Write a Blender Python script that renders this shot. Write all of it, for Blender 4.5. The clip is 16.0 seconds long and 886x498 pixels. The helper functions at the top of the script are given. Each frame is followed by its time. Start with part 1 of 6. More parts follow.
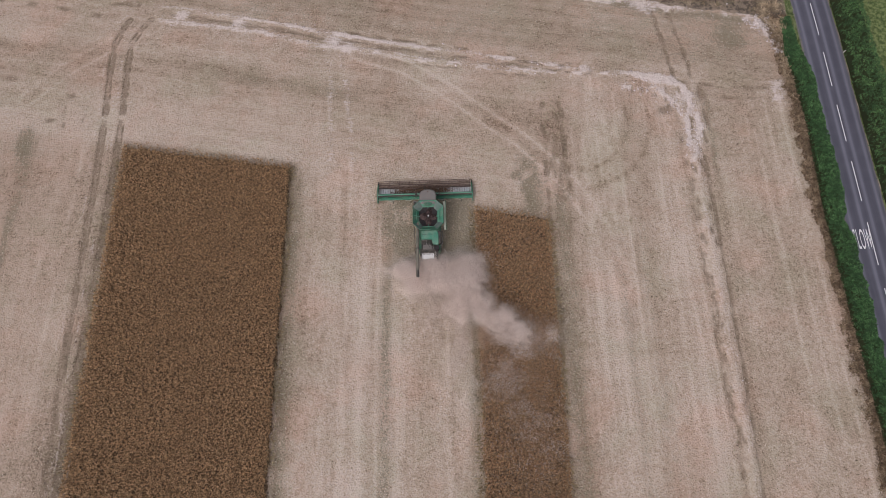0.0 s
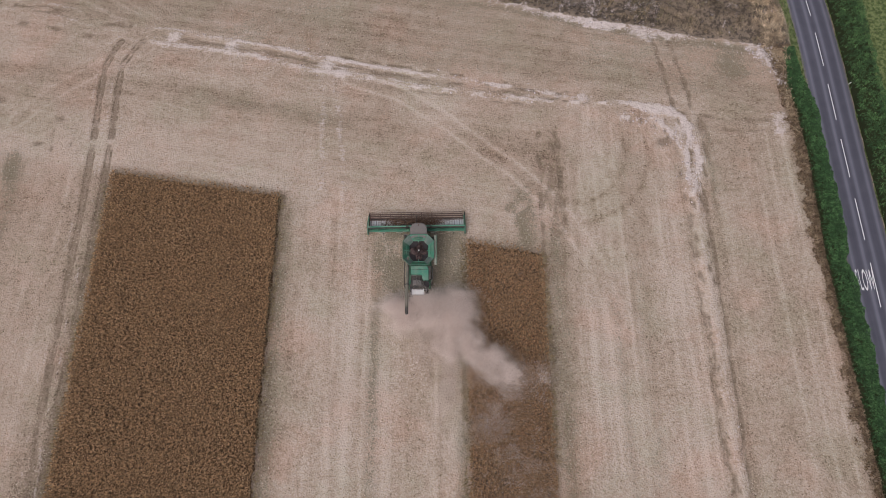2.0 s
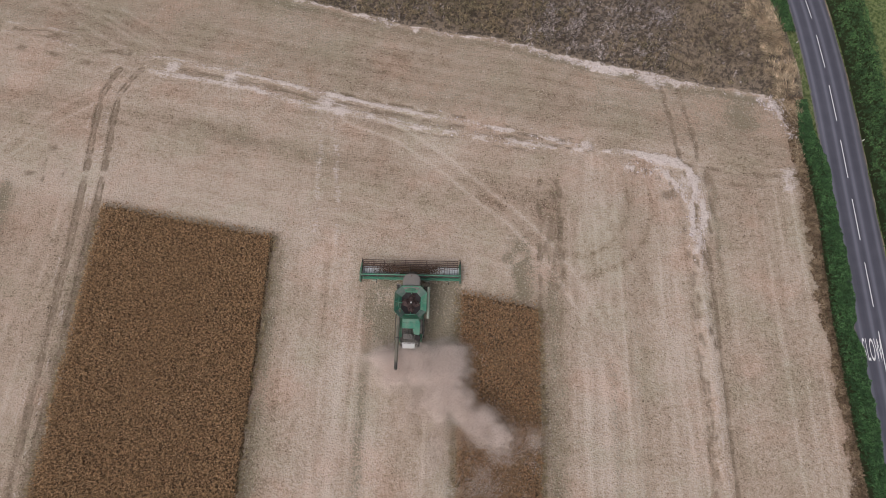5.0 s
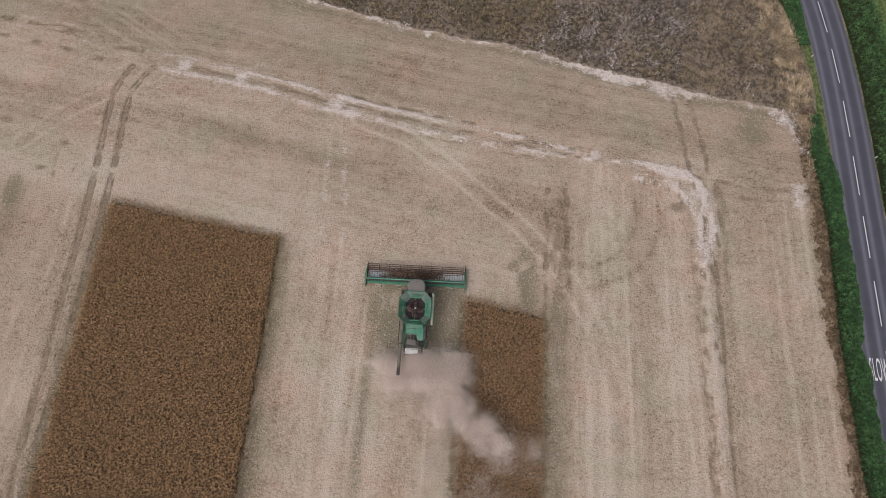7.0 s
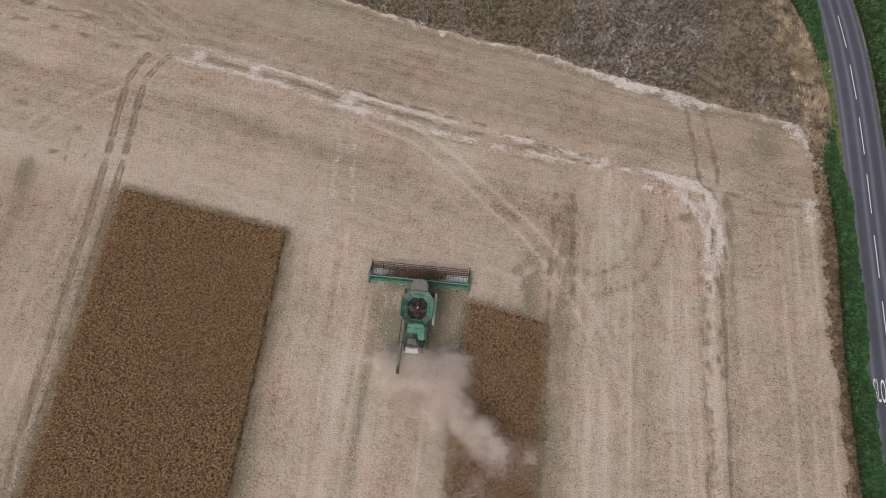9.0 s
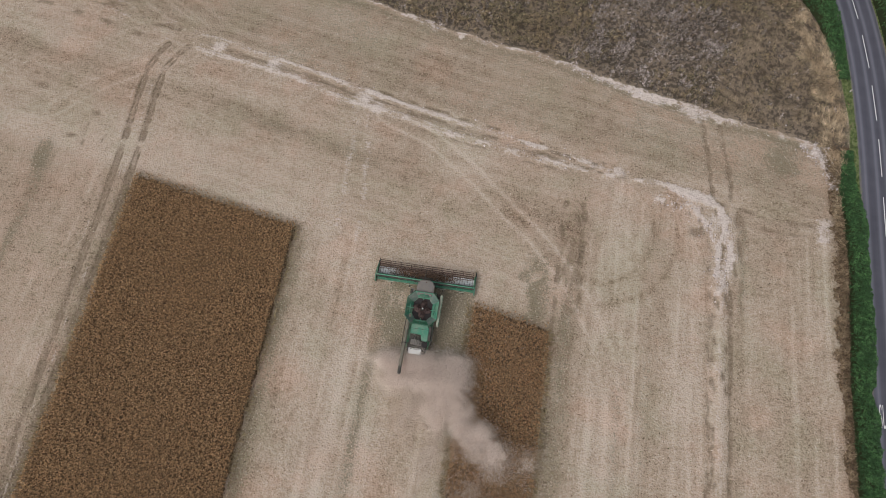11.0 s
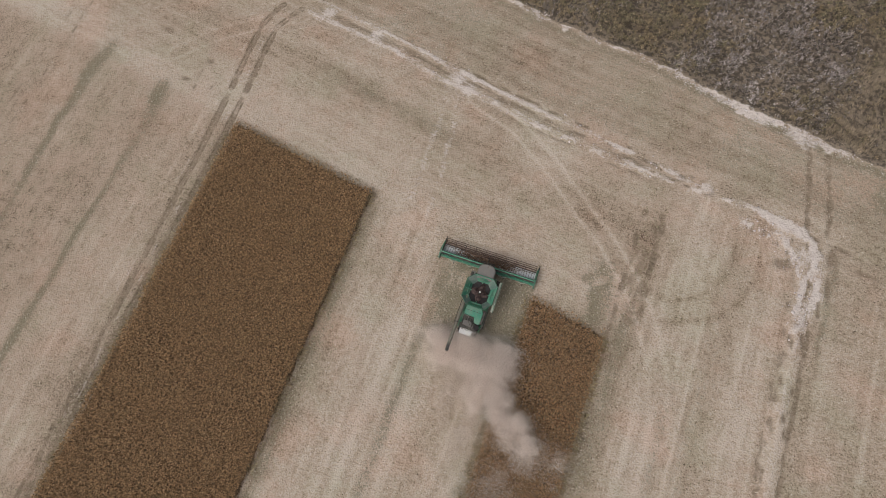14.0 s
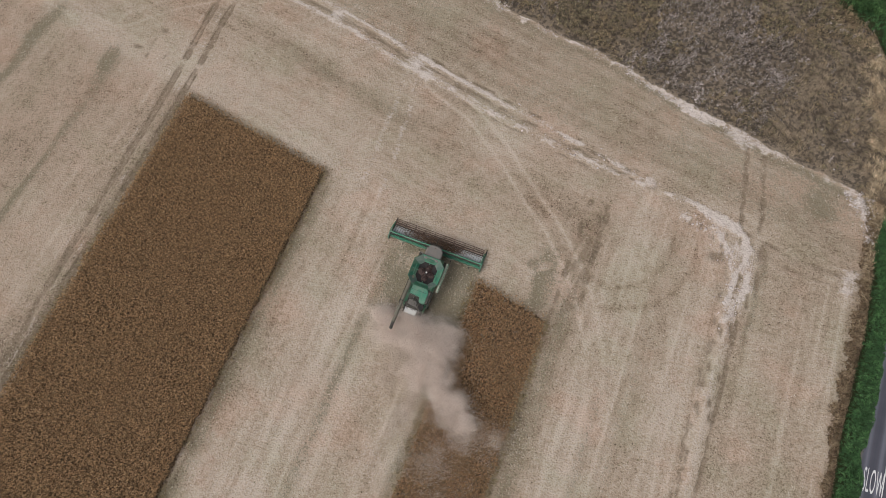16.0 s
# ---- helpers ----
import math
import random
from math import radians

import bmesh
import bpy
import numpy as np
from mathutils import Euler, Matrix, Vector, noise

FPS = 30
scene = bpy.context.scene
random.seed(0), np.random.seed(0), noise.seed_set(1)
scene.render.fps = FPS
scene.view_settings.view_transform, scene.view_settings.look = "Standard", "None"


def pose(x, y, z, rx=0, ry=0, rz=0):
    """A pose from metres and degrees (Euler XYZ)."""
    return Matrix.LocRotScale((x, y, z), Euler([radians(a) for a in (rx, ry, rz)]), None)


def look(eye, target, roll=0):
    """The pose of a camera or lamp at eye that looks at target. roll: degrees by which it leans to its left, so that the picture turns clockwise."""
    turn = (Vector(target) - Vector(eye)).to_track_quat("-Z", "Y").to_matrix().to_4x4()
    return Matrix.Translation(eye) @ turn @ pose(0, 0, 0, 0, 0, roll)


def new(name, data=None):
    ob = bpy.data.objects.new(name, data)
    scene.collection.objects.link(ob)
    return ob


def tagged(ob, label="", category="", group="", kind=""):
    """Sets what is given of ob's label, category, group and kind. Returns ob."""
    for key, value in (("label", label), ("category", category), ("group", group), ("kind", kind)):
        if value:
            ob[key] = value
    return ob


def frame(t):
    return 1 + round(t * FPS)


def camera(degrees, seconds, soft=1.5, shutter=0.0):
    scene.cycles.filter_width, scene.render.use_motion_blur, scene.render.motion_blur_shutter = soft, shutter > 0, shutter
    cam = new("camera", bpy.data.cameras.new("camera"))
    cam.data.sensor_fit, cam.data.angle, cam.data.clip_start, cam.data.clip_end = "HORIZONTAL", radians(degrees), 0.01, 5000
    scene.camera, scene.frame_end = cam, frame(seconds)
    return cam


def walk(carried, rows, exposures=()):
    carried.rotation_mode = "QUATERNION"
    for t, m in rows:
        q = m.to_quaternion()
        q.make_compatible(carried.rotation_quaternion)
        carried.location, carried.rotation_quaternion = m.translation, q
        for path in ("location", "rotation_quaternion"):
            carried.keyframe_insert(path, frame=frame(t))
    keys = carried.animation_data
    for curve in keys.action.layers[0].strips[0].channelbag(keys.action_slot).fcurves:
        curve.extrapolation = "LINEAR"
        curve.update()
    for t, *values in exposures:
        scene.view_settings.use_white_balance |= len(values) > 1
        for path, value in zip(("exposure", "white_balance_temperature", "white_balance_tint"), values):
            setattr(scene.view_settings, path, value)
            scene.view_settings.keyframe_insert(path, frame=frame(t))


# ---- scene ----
cam = camera(78.8, 16.0, soft=0.5)
PATH = [
    (0, (-3.785, -0.996, 67.943), (-3.733, -0.391, 66.082), -1.5),
    (0.5, (-3.235, 0.122, 67.912), (-3.185, 0.726, 66.053), -1.7),
    (1, (-2.697, 1.252, 67.883), (-2.648, 1.855, 66.023), -1.8),
    (1.5, (-2.157, 2.385, 67.855), (-2.113, 2.991, 65.995), -1.9),
    (2, (-1.661, 3.512, 67.800), (-1.622, 4.119, 65.941), -1.8),
    (2.5, (-1.209, 4.635, 67.787), (-1.175, 5.245, 65.929), -1.8),
    (3, (-0.830, 5.814, 67.769), (-0.798, 6.425, 65.910), -1.7),
    (3.5, (-0.489, 6.955, 67.768), (-0.460, 7.567, 65.910), -1.7),
    (4, (-0.238, 8.024, 67.796), (-0.209, 8.639, 65.939), -1.5),
    (4.5, (-0.034, 9.036, 67.836), (-0.006, 9.650, 65.979), -1.3),
    (5, (0.152, 9.790, 67.857), (0.174, 10.409, 66.001), -1.2),
    (7.5, (0.163, 10.680, 68.051), (0.160, 11.297, 66.195), -1.3),
    (8, (0.263, 10.754, 68.044), (0.254, 11.370, 66.188), -1.2),
    (8.5, (0.416, 10.813, 68.037), (0.397, 11.428, 66.180), -1.2),
    (11, (0.563, 11.132, 68.167), (0.506, 11.744, 66.310), -1.1),
    (11.5, (0.624, 11.196, 68.180), (0.542, 11.803, 66.323), -0.9),
    (12, (0.648, 11.143, 68.212), (0.534, 11.744, 66.353), -0.6),
    (12.5, (0.571, 10.977, 68.225), (0.408, 11.564, 66.367), -3.3),
    (13, (0.656, 10.729, 68.258), (0.392, 11.286, 66.401), -12.2),
    (13.5, (0.835, 10.340, 68.309), (0.562, 10.893, 66.453), -12.1),
    (14, (1.193, 9.907, 68.322), (0.894, 10.450, 66.467), -14.0),
    (14.5, (1.770, 9.454, 68.305), (1.417, 9.979, 66.454), -18.9),
    (15, (2.593, 8.976, 68.337), (2.399, 9.546, 66.476), -2.8),
    (15.5, (3.436, 8.593, 68.350), (3.259, 9.163, 66.488), -1.0),
    (16, (4.088, 8.431, 68.293), (3.906, 8.998, 66.430), -1.2),
]
walk(cam, [(t, look(eye, target, roll)) for t, eye, target, roll in PATH],
     exposures=[(0.0, -0.42, 6250, 16.5), (5.0, -0.42, 6350, 13.5), (11.0, -0.42, 6390, 8.2), (16.0, -0.42, 6410, 7.4)])

# ---- world, sun, exposure: a bright overcast day ----
world = bpy.data.worlds.new("overcast_sky")
scene.world = world
world.use_nodes = True
wn, wl = world.node_tree.nodes, world.node_tree.links
wn.clear()
w_sky = wn.new("ShaderNodeTexSky")
w_sky.sky_type, w_sky.sun_disc = "NISHITA", False
w_sky.sun_elevation, w_sky.sun_rotation = radians(52), radians(215)
w_sky.air_density, w_sky.dust_density = 1.0, 4.0
w_sat = wn.new("ShaderNodeHueSaturation")
w_sat.inputs["Saturation"].default_value = 0.22
w_bg = wn.new("ShaderNodeBackground")
w_bg.inputs["Strength"].default_value = 0.15
w_out = wn.new("ShaderNodeOutputWorld")
wl.new(w_sky.outputs[0], w_sat.inputs["Color"])
wl.new(w_sat.outputs[0], w_bg.inputs["Color"])
wl.new(w_bg.outputs[0], w_out.inputs["Surface"])
sun = new("sun", bpy.data.lights.new("sun", "SUN"))
sun.data.energy, sun.data.angle, sun.data.color = 1.3, radians(35), (1.0, 0.955, 0.91)
sun.matrix_world = look((-40, -57, 89), (0, 0, 0))


# ---- materials ----
def shader(name, rough=0.8, metal=0.0, spec=0.3):
    m = bpy.data.materials.new(name)
    m.use_nodes = True
    b = m.node_tree.nodes["Principled BSDF"]
    b.inputs["Roughness"].default_value, b.inputs["Metallic"].default_value = rough, metal
    b.inputs["Specular IOR Level"].default_value = spec
    return m, m.node_tree.nodes, m.node_tree.links, b


def plug(links, node, socket, value):
    if hasattr(value, "is_output"):
        links.new(value, node.inputs[socket])
    else:
        node.inputs[socket].default_value = value


def mixc(nodes, links, fac, a, b, blend="MIX"):
    n = nodes.new("ShaderNodeMix")
    n.data_type, n.blend_type = "RGBA", blend
    plug(links, n, 0, fac), plug(links, n, 6, a), plug(links, n, 7, b)
    return n.outputs[2]


def mathn(nodes, links, op, a, b=0.0, clamp=False):
    n = nodes.new("ShaderNodeMath")
    n.operation, n.use_clamp = op, clamp
    plug(links, n, 0, a), plug(links, n, 1, b)
    return n.outputs[0]


def ramp(nodes, links, fac, lo, hi):
    n = nodes.new("ShaderNodeMapRange")
    n.interpolation_type = "SMOOTHSTEP"
    plug(links, n, "Value", fac)
    n.inputs["From Min"].default_value, n.inputs["From Max"].default_value = lo, hi
    return n.outputs[0]


def noisen(nodes, links, scale, detail=3.0, rough=0.55, vec=None, stretch=None, turn=0.0):
    n = nodes.new("ShaderNodeTexNoise")
    n.inputs["Scale"].default_value, n.inputs["Detail"].default_value, n.inputs["Roughness"].default_value = scale, detail, rough
    if vec is None:
        vec = nodes.new("ShaderNodeTexCoord").outputs["Object"]
    if stretch:
        mp = nodes.new("ShaderNodeMapping")
        mp.vector_type = "TEXTURE"
        mp.inputs["Rotation"].default_value = (0, 0, radians(turn))
        mp.inputs["Scale"].default_value = stretch
        links.new(vec, mp.inputs["Vector"])
        vec = mp.outputs[0]
    links.new(vec, n.inputs["Vector"])
    return n.outputs["Fac"]


def attrn(nodes, name):
    n = nodes.new("ShaderNodeAttribute")
    n.attribute_name = name
    return n.outputs["Fac"]


def bumpn(nodes, links, bsdf, height, strength, dist):
    n = nodes.new("ShaderNodeBump")
    n.inputs["Strength"].default_value, n.inputs["Distance"].default_value = strength, dist
    links.new(height, n.inputs["Height"])
    links.new(n.outputs[0], bsdf.inputs["Normal"])


def rgb(r, g, b):
    return (r, g, b, 1.0)


def paint(name, colour, rough=0.5, metal=0.0, dust=0.35, dust_colour=rgb(0.36, 0.30, 0.24), scale=3.0, spec=0.4):
    """A painted or moulded surface with a film of field dust and fine scratches."""
    m, n, l, b = shader(name, rough, metal, spec)
    big, fine = noisen(n, l, scale, 4), noisen(n, l, scale * 14, 2)
    f = mathn(n, l, "MULTIPLY", ramp(n, l, mathn(n, l, "ADD", mathn(n, l, "MULTIPLY", big, 0.7), mathn(n, l, "MULTIPLY", fine, 0.3)), 0.35, 0.7), dust)
    l.new(mixc(n, l, f, colour, dust_colour), b.inputs["Base Color"])
    l.new(mathn(n, l, "ADD", mathn(n, l, "MULTIPLY", fine, 0.25), rough - 0.1), b.inputs["Roughness"])
    bumpn(n, l, b, fine, 0.15, 0.005)
    return m


def leafy(name, cols, rough=0.75, patch=0.35, patch_col=None, spec=0.15, amount=0.7, grain=0.0, grain_scale=3.0, grain_detail=2.0):
    """Blades and leaves: each blade its own tone, with patches at the scale of metres."""
    m, n, l, b = shader(name, rough, 0.0, spec)
    g = n.new("ShaderNodeNewGeometry")
    cr = n.new("ShaderNodeValToRGB")
    cr.color_ramp.elements[0].color, cr.color_ramp.elements[1].color = cols[0], cols[-1]
    for i, c in enumerate(cols[1:-1]):
        cr.color_ramp.elements.new((i + 1) / (len(cols) - 1)).color = c
    l.new(g.outputs["Random Per Island"], cr.inputs["Fac"])
    col = cr.outputs[0]
    if patch_col:
        col = mixc(n, l, mathn(n, l, "MULTIPLY", ramp(n, l, noisen(n, l, patch, 3), 0.42, 0.62), amount), col, patch_col)
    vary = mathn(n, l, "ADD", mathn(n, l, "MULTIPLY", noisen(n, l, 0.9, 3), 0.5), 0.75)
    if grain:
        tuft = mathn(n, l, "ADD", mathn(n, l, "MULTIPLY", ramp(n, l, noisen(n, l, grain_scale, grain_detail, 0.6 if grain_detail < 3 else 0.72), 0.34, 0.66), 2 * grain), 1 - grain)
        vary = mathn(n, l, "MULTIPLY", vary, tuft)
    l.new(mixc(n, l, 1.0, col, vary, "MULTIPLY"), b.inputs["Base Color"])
    return m


def ground_material():
    """Stubble, chalky soil, wheel ruts, weed, scrub floor and grass, each where the ground's own layers put it."""
    m, n, l, b = shader("field_ground", 0.92, 0.0, 0.12)
    tone, chalk, rut = attrn(n, "tone"), attrn(n, "chalk"), attrn(n, "rut")
    weed, head, scrub = attrn(n, "weed"), attrn(n, "headland"), attrn(n, "scrub")
    dry, grass, blush = attrn(n, "dry"), attrn(n, "grass"), attrn(n, "blush")
    grit = ramp(n, l, noisen(n, l, 4.6, 2, 0.55), 0.34, 0.66)
    fleck = ramp(n, l, noisen(n, l, 1.9, 3, 0.6), 0.32, 0.68)
    chaff = ramp(n, l, noisen(n, l, 4.6, 2, 0.55, stretch=(1.0, 1.5, 1), turn=20), 0.59, 0.69)
    blot = noisen(n, l, 0.5, 5, 0.65)
    rows = noisen(n, l, 1.0, 4, 0.7, stretch=(0.55, 8.0, 1), turn=-5.2)
    turns = noisen(n, l, 1.0, 4, 0.7, stretch=(8.0, 0.7, 1), turn=-15.0)
    line = mixc(n, l, head, rows, turns)
    streak = mixc(n, l, head, noisen(n, l, 1.0, 3, 0.65, stretch=(0.28, 2.4, 1), turn=-5.2), noisen(n, l, 1.0, 3, 0.65, stretch=(2.4, 0.28, 1), turn=-15.5))
    t = mathn(n, l, "ADD", tone, mathn(n, l, "MULTIPLY", mathn(n, l, "SUBTRACT", line, 0.5), 0.52))
    t = mathn(n, l, "ADD", t, mathn(n, l, "MULTIPLY", mathn(n, l, "SUBTRACT", blot, 0.5), 0.7))
    lumpy = mathn(n, l, "ADD", mathn(n, l, "MULTIPLY", ramp(n, l, noisen(n, l, 0.7, 4, 0.6), 0.40, 0.64), 0.26), 0.14)
    t = mathn(n, l, "ADD", t, mathn(n, l, "MULTIPLY", mathn(n, l, "SUBTRACT", grit, 0.5), lumpy))
    speck = ramp(n, l, noisen(n, l, 3.3, 2, 0.55), 0.58, 0.70)
    flecky = mathn(n, l, "ADD", mathn(n, l, "MULTIPLY", ramp(n, l, noisen(n, l, 0.33, 4, 0.6), 0.44, 0.62), 0.75), mathn(n, l, "ADD", mathn(n, l, "MULTIPLY", weed, 1.3), 0.34), True)
    t = mathn(n, l, "SUBTRACT", t, mathn(n, l, "MULTIPLY", mathn(n, l, "MULTIPLY", speck, flecky), 0.44))
    t = mathn(n, l, "ADD", t, 0.075)
    t = mathn(n, l, "ADD", t, mathn(n, l, "MULTIPLY", mathn(n, l, "SUBTRACT", fleck, 0.5), 0.28))
    t = mathn(n, l, "ADD", t, mathn(n, l, "MULTIPLY", mathn(n, l, "MULTIPLY", chaff, flecky), 0.40))
    cr = n.new("ShaderNodeValToRGB")
    e = cr.color_ramp.elements
    e[0].position, e[0].color = 0.0, rgb(0.125, 0.092, 0.066)
    e[1].position, e[1].color = 1.0, rgb(0.545, 0.453, 0.378)
    e.new(0.3).color = rgb(0.285, 0.216, 0.157)
    e.new(0.6).color = rgb(0.42, 0.326, 0.25)
    l.new(t, cr.inputs["Fac"])
    col = cr.outputs[0]
    hue = noisen(n, l, 0.11, 4, 0.6)
    col = mixc(n, l, mathn(n, l, "MULTIPLY", ramp(n, l, hue, 0.50, 0.66), 0.55), col, mixc(n, l, 1.0, col, rgb(1.10, 0.96, 0.93), "MULTIPLY"))
    col = mixc(n, l, mathn(n, l, "MULTIPLY", ramp(n, l, hue, 0.50, 0.36), 0.8), col, mixc(n, l, 1.0, col, rgb(0.92, 0.97, 0.93), "MULTIPLY"))
    col = mixc(n, l, mathn(n, l, "MULTIPLY", blush, ramp(n, l, mathn(n, l, "ADD", blot, mathn(n, l, "MULTIPLY", grit, 0.4)), 0.5, 0.9)), col, rgb(0.45, 0.325, 0.25))
    wf = ramp(n, l, mathn(n, l, "ADD", weed, mathn(n, l, "MULTIPLY", mathn(n, l, "ADD", fleck, grit), 0.35)), 0.55, 1.1)
    col = mixc(n, l, mathn(n, l, "MULTIPLY", wf, 0.8), col, mixc(n, l, chaff, rgb(0.19, 0.166, 0.112), rgb(0.44, 0.395, 0.315)))
    rf = ramp(n, l, mathn(n, l, "ADD", rut, mathn(n, l, "MULTIPLY", mathn(n, l, "ADD", mathn(n, l, "MULTIPLY", streak, 0.9), mathn(n, l, "MULTIPLY", fleck, 0.6)), 0.42)), 0.52, 0.98)
    col = mixc(n, l, mathn(n, l, "MULTIPLY", rf, 0.78), col, mixc(n, l, fleck, rgb(0.14, 0.105, 0.074), rgb(0.265, 0.20, 0.145)))
    clump = ramp(n, l, noisen(n, l, 1.9, 5, 0.7), 0.33, 0.67)
    cf = ramp(n, l, mathn(n, l, "ADD", chalk, mathn(n, l, "MULTIPLY", mathn(n, l, "ADD", mathn(n, l, "ADD", mathn(n, l, "MULTIPLY", clump, 0.42), mathn(n, l, "MULTIPLY", ramp(n, l, streak, 0.28, 0.72), 0.66)), mathn(n, l, "MULTIPLY", grit, 0.15)), 0.50)), 0.50, 1.08)
    chalk_col = mixc(n, l, mathn(n, l, "ADD", mathn(n, l, "MULTIPLY", clump, 0.7), mathn(n, l, "MULTIPLY", grit, 0.3)), rgb(0.54, 0.456, 0.412), rgb(0.68, 0.593, 0.55))
    col = mixc(n, l, cf, col, chalk_col)
    floor = mixc(n, l, ramp(n, l, mathn(n, l, "ADD", mathn(n, l, "MULTIPLY", fleck, 0.6), mathn(n, l, "MULTIPLY", noisen(n, l, 0.25, 4), 0.6)), 0.4, 0.8), rgb(0.10, 0.080, 0.063), rgb(0.25, 0.194, 0.147))
    col = mixc(n, l, ramp(n, l, mathn(n, l, "ADD", scrub, mathn(n, l, "MULTIPLY", mathn(n, l, "SUBTRACT", clump, 0.5), 0.6)), 0.35, 0.65), col, floor)
    col = mixc(n, l, ramp(n, l, mathn(n, l, "ADD", dry, mathn(n, l, "MULTIPLY", mathn(n, l, "SUBTRACT", fleck, 0.5), 0.8)), 0.3, 0.7), col, mixc(n, l, grit, rgb(0.07, 0.045, 0.03), rgb(0.22, 0.15, 0.09)))
    lawn = mixc(n, l, ramp(n, l, mathn(n, l, "ADD", mathn(n, l, "MULTIPLY", blot, 0.5), mathn(n, l, "MULTIPLY", fleck, 0.5)), 0.3, 0.7), rgb(0.075, 0.105, 0.035), rgb(0.19, 0.225, 0.09))
    col = mixc(n, l, ramp(n, l, grass, 0.35, 0.65), col, lawn)
    l.new(col, b.inputs["Base Color"])
    bumpn(n, l, b, mathn(n, l, "ADD", grit, fleck), 0.6, 0.06)
    return m


def asphalt_material():
    m, n, l, b = shader("worn_asphalt", 0.75, 0.0, 0.3)
    a = attrn(n, "polish")
    grit, blot = noisen(n, l, 30.0, 2, 0.7), noisen(n, l, 0.6, 4)
    long = noisen(n, l, 1.0, 3, 0.6, stretch=(0.5, 12, 1), turn=-6)
    f = mathn(n, l, "ADD", mathn(n, l, "MULTIPLY", a, 0.75), mathn(n, l, "MULTIPLY", mathn(n, l, "ADD", mathn(n, l, "ADD", long, blot), mathn(n, l, "MULTIPLY", grit, 0.5)), 0.25))
    cr = n.new("ShaderNodeValToRGB")
    cr.color_ramp.elements[0].color, cr.color_ramp.elements[1].color = rgb(0.040, 0.040, 0.054), rgb(0.175, 0.17, 0.208)
    l.new(f, cr.inputs["Fac"])
    edge = ramp(n, l, mathn(n, l, "ADD", attrn(n, "edge"), mathn(n, l, "MULTIPLY", mathn(n, l, "SUBTRACT", blot, 0.5), 0.5)), 0.6, 1.0)
    l.new(mixc(n, l, edge, cr.outputs[0], rgb(0.17, 0.152, 0.15)), b.inputs["Base Color"])
    bumpn(n, l, b, grit, 0.4, 0.01)
    return m


M_GROUND = ground_material()
M_ASPHALT = asphalt_material()
M_LINE = paint("road_marking_white", rgb(0.80, 0.79, 0.78), 0.6, 0, 0.30, rgb(0.42, 0.40, 0.40), 2.5)
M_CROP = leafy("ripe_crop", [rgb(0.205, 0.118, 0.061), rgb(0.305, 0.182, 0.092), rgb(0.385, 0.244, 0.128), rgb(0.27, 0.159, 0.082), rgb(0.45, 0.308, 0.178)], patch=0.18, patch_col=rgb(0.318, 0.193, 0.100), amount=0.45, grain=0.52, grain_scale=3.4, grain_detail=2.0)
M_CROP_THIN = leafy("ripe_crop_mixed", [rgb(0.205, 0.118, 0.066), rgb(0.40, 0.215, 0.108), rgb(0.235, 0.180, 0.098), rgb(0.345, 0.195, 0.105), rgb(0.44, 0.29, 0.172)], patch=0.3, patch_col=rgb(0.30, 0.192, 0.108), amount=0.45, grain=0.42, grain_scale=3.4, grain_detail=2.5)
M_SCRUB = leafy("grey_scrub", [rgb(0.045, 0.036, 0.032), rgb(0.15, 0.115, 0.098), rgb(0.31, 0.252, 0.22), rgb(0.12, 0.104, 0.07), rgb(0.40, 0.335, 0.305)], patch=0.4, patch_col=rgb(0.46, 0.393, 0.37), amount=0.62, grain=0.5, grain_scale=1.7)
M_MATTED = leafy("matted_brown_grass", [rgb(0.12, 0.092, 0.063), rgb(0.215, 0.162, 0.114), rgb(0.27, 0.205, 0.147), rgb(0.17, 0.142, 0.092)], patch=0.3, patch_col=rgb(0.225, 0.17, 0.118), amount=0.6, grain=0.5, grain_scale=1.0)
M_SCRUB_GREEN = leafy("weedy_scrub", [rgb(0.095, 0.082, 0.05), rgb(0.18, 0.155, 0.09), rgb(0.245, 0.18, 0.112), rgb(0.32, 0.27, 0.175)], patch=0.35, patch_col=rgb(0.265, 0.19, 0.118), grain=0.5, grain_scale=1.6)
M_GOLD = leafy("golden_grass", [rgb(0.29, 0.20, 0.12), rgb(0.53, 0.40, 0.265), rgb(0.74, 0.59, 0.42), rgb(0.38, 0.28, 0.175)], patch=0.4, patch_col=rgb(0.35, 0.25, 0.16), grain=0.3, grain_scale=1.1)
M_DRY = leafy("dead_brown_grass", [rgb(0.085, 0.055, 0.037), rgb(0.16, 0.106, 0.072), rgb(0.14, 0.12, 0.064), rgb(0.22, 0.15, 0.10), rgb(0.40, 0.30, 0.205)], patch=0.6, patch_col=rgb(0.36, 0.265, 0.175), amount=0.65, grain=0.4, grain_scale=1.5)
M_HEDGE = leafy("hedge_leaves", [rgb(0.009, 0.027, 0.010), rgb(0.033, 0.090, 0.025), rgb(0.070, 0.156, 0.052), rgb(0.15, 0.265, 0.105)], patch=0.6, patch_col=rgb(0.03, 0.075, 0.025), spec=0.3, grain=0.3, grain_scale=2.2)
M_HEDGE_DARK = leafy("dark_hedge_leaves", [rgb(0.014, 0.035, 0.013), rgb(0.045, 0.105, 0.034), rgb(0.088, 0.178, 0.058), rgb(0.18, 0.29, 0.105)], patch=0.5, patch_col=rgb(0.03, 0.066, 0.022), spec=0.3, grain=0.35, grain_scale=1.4)
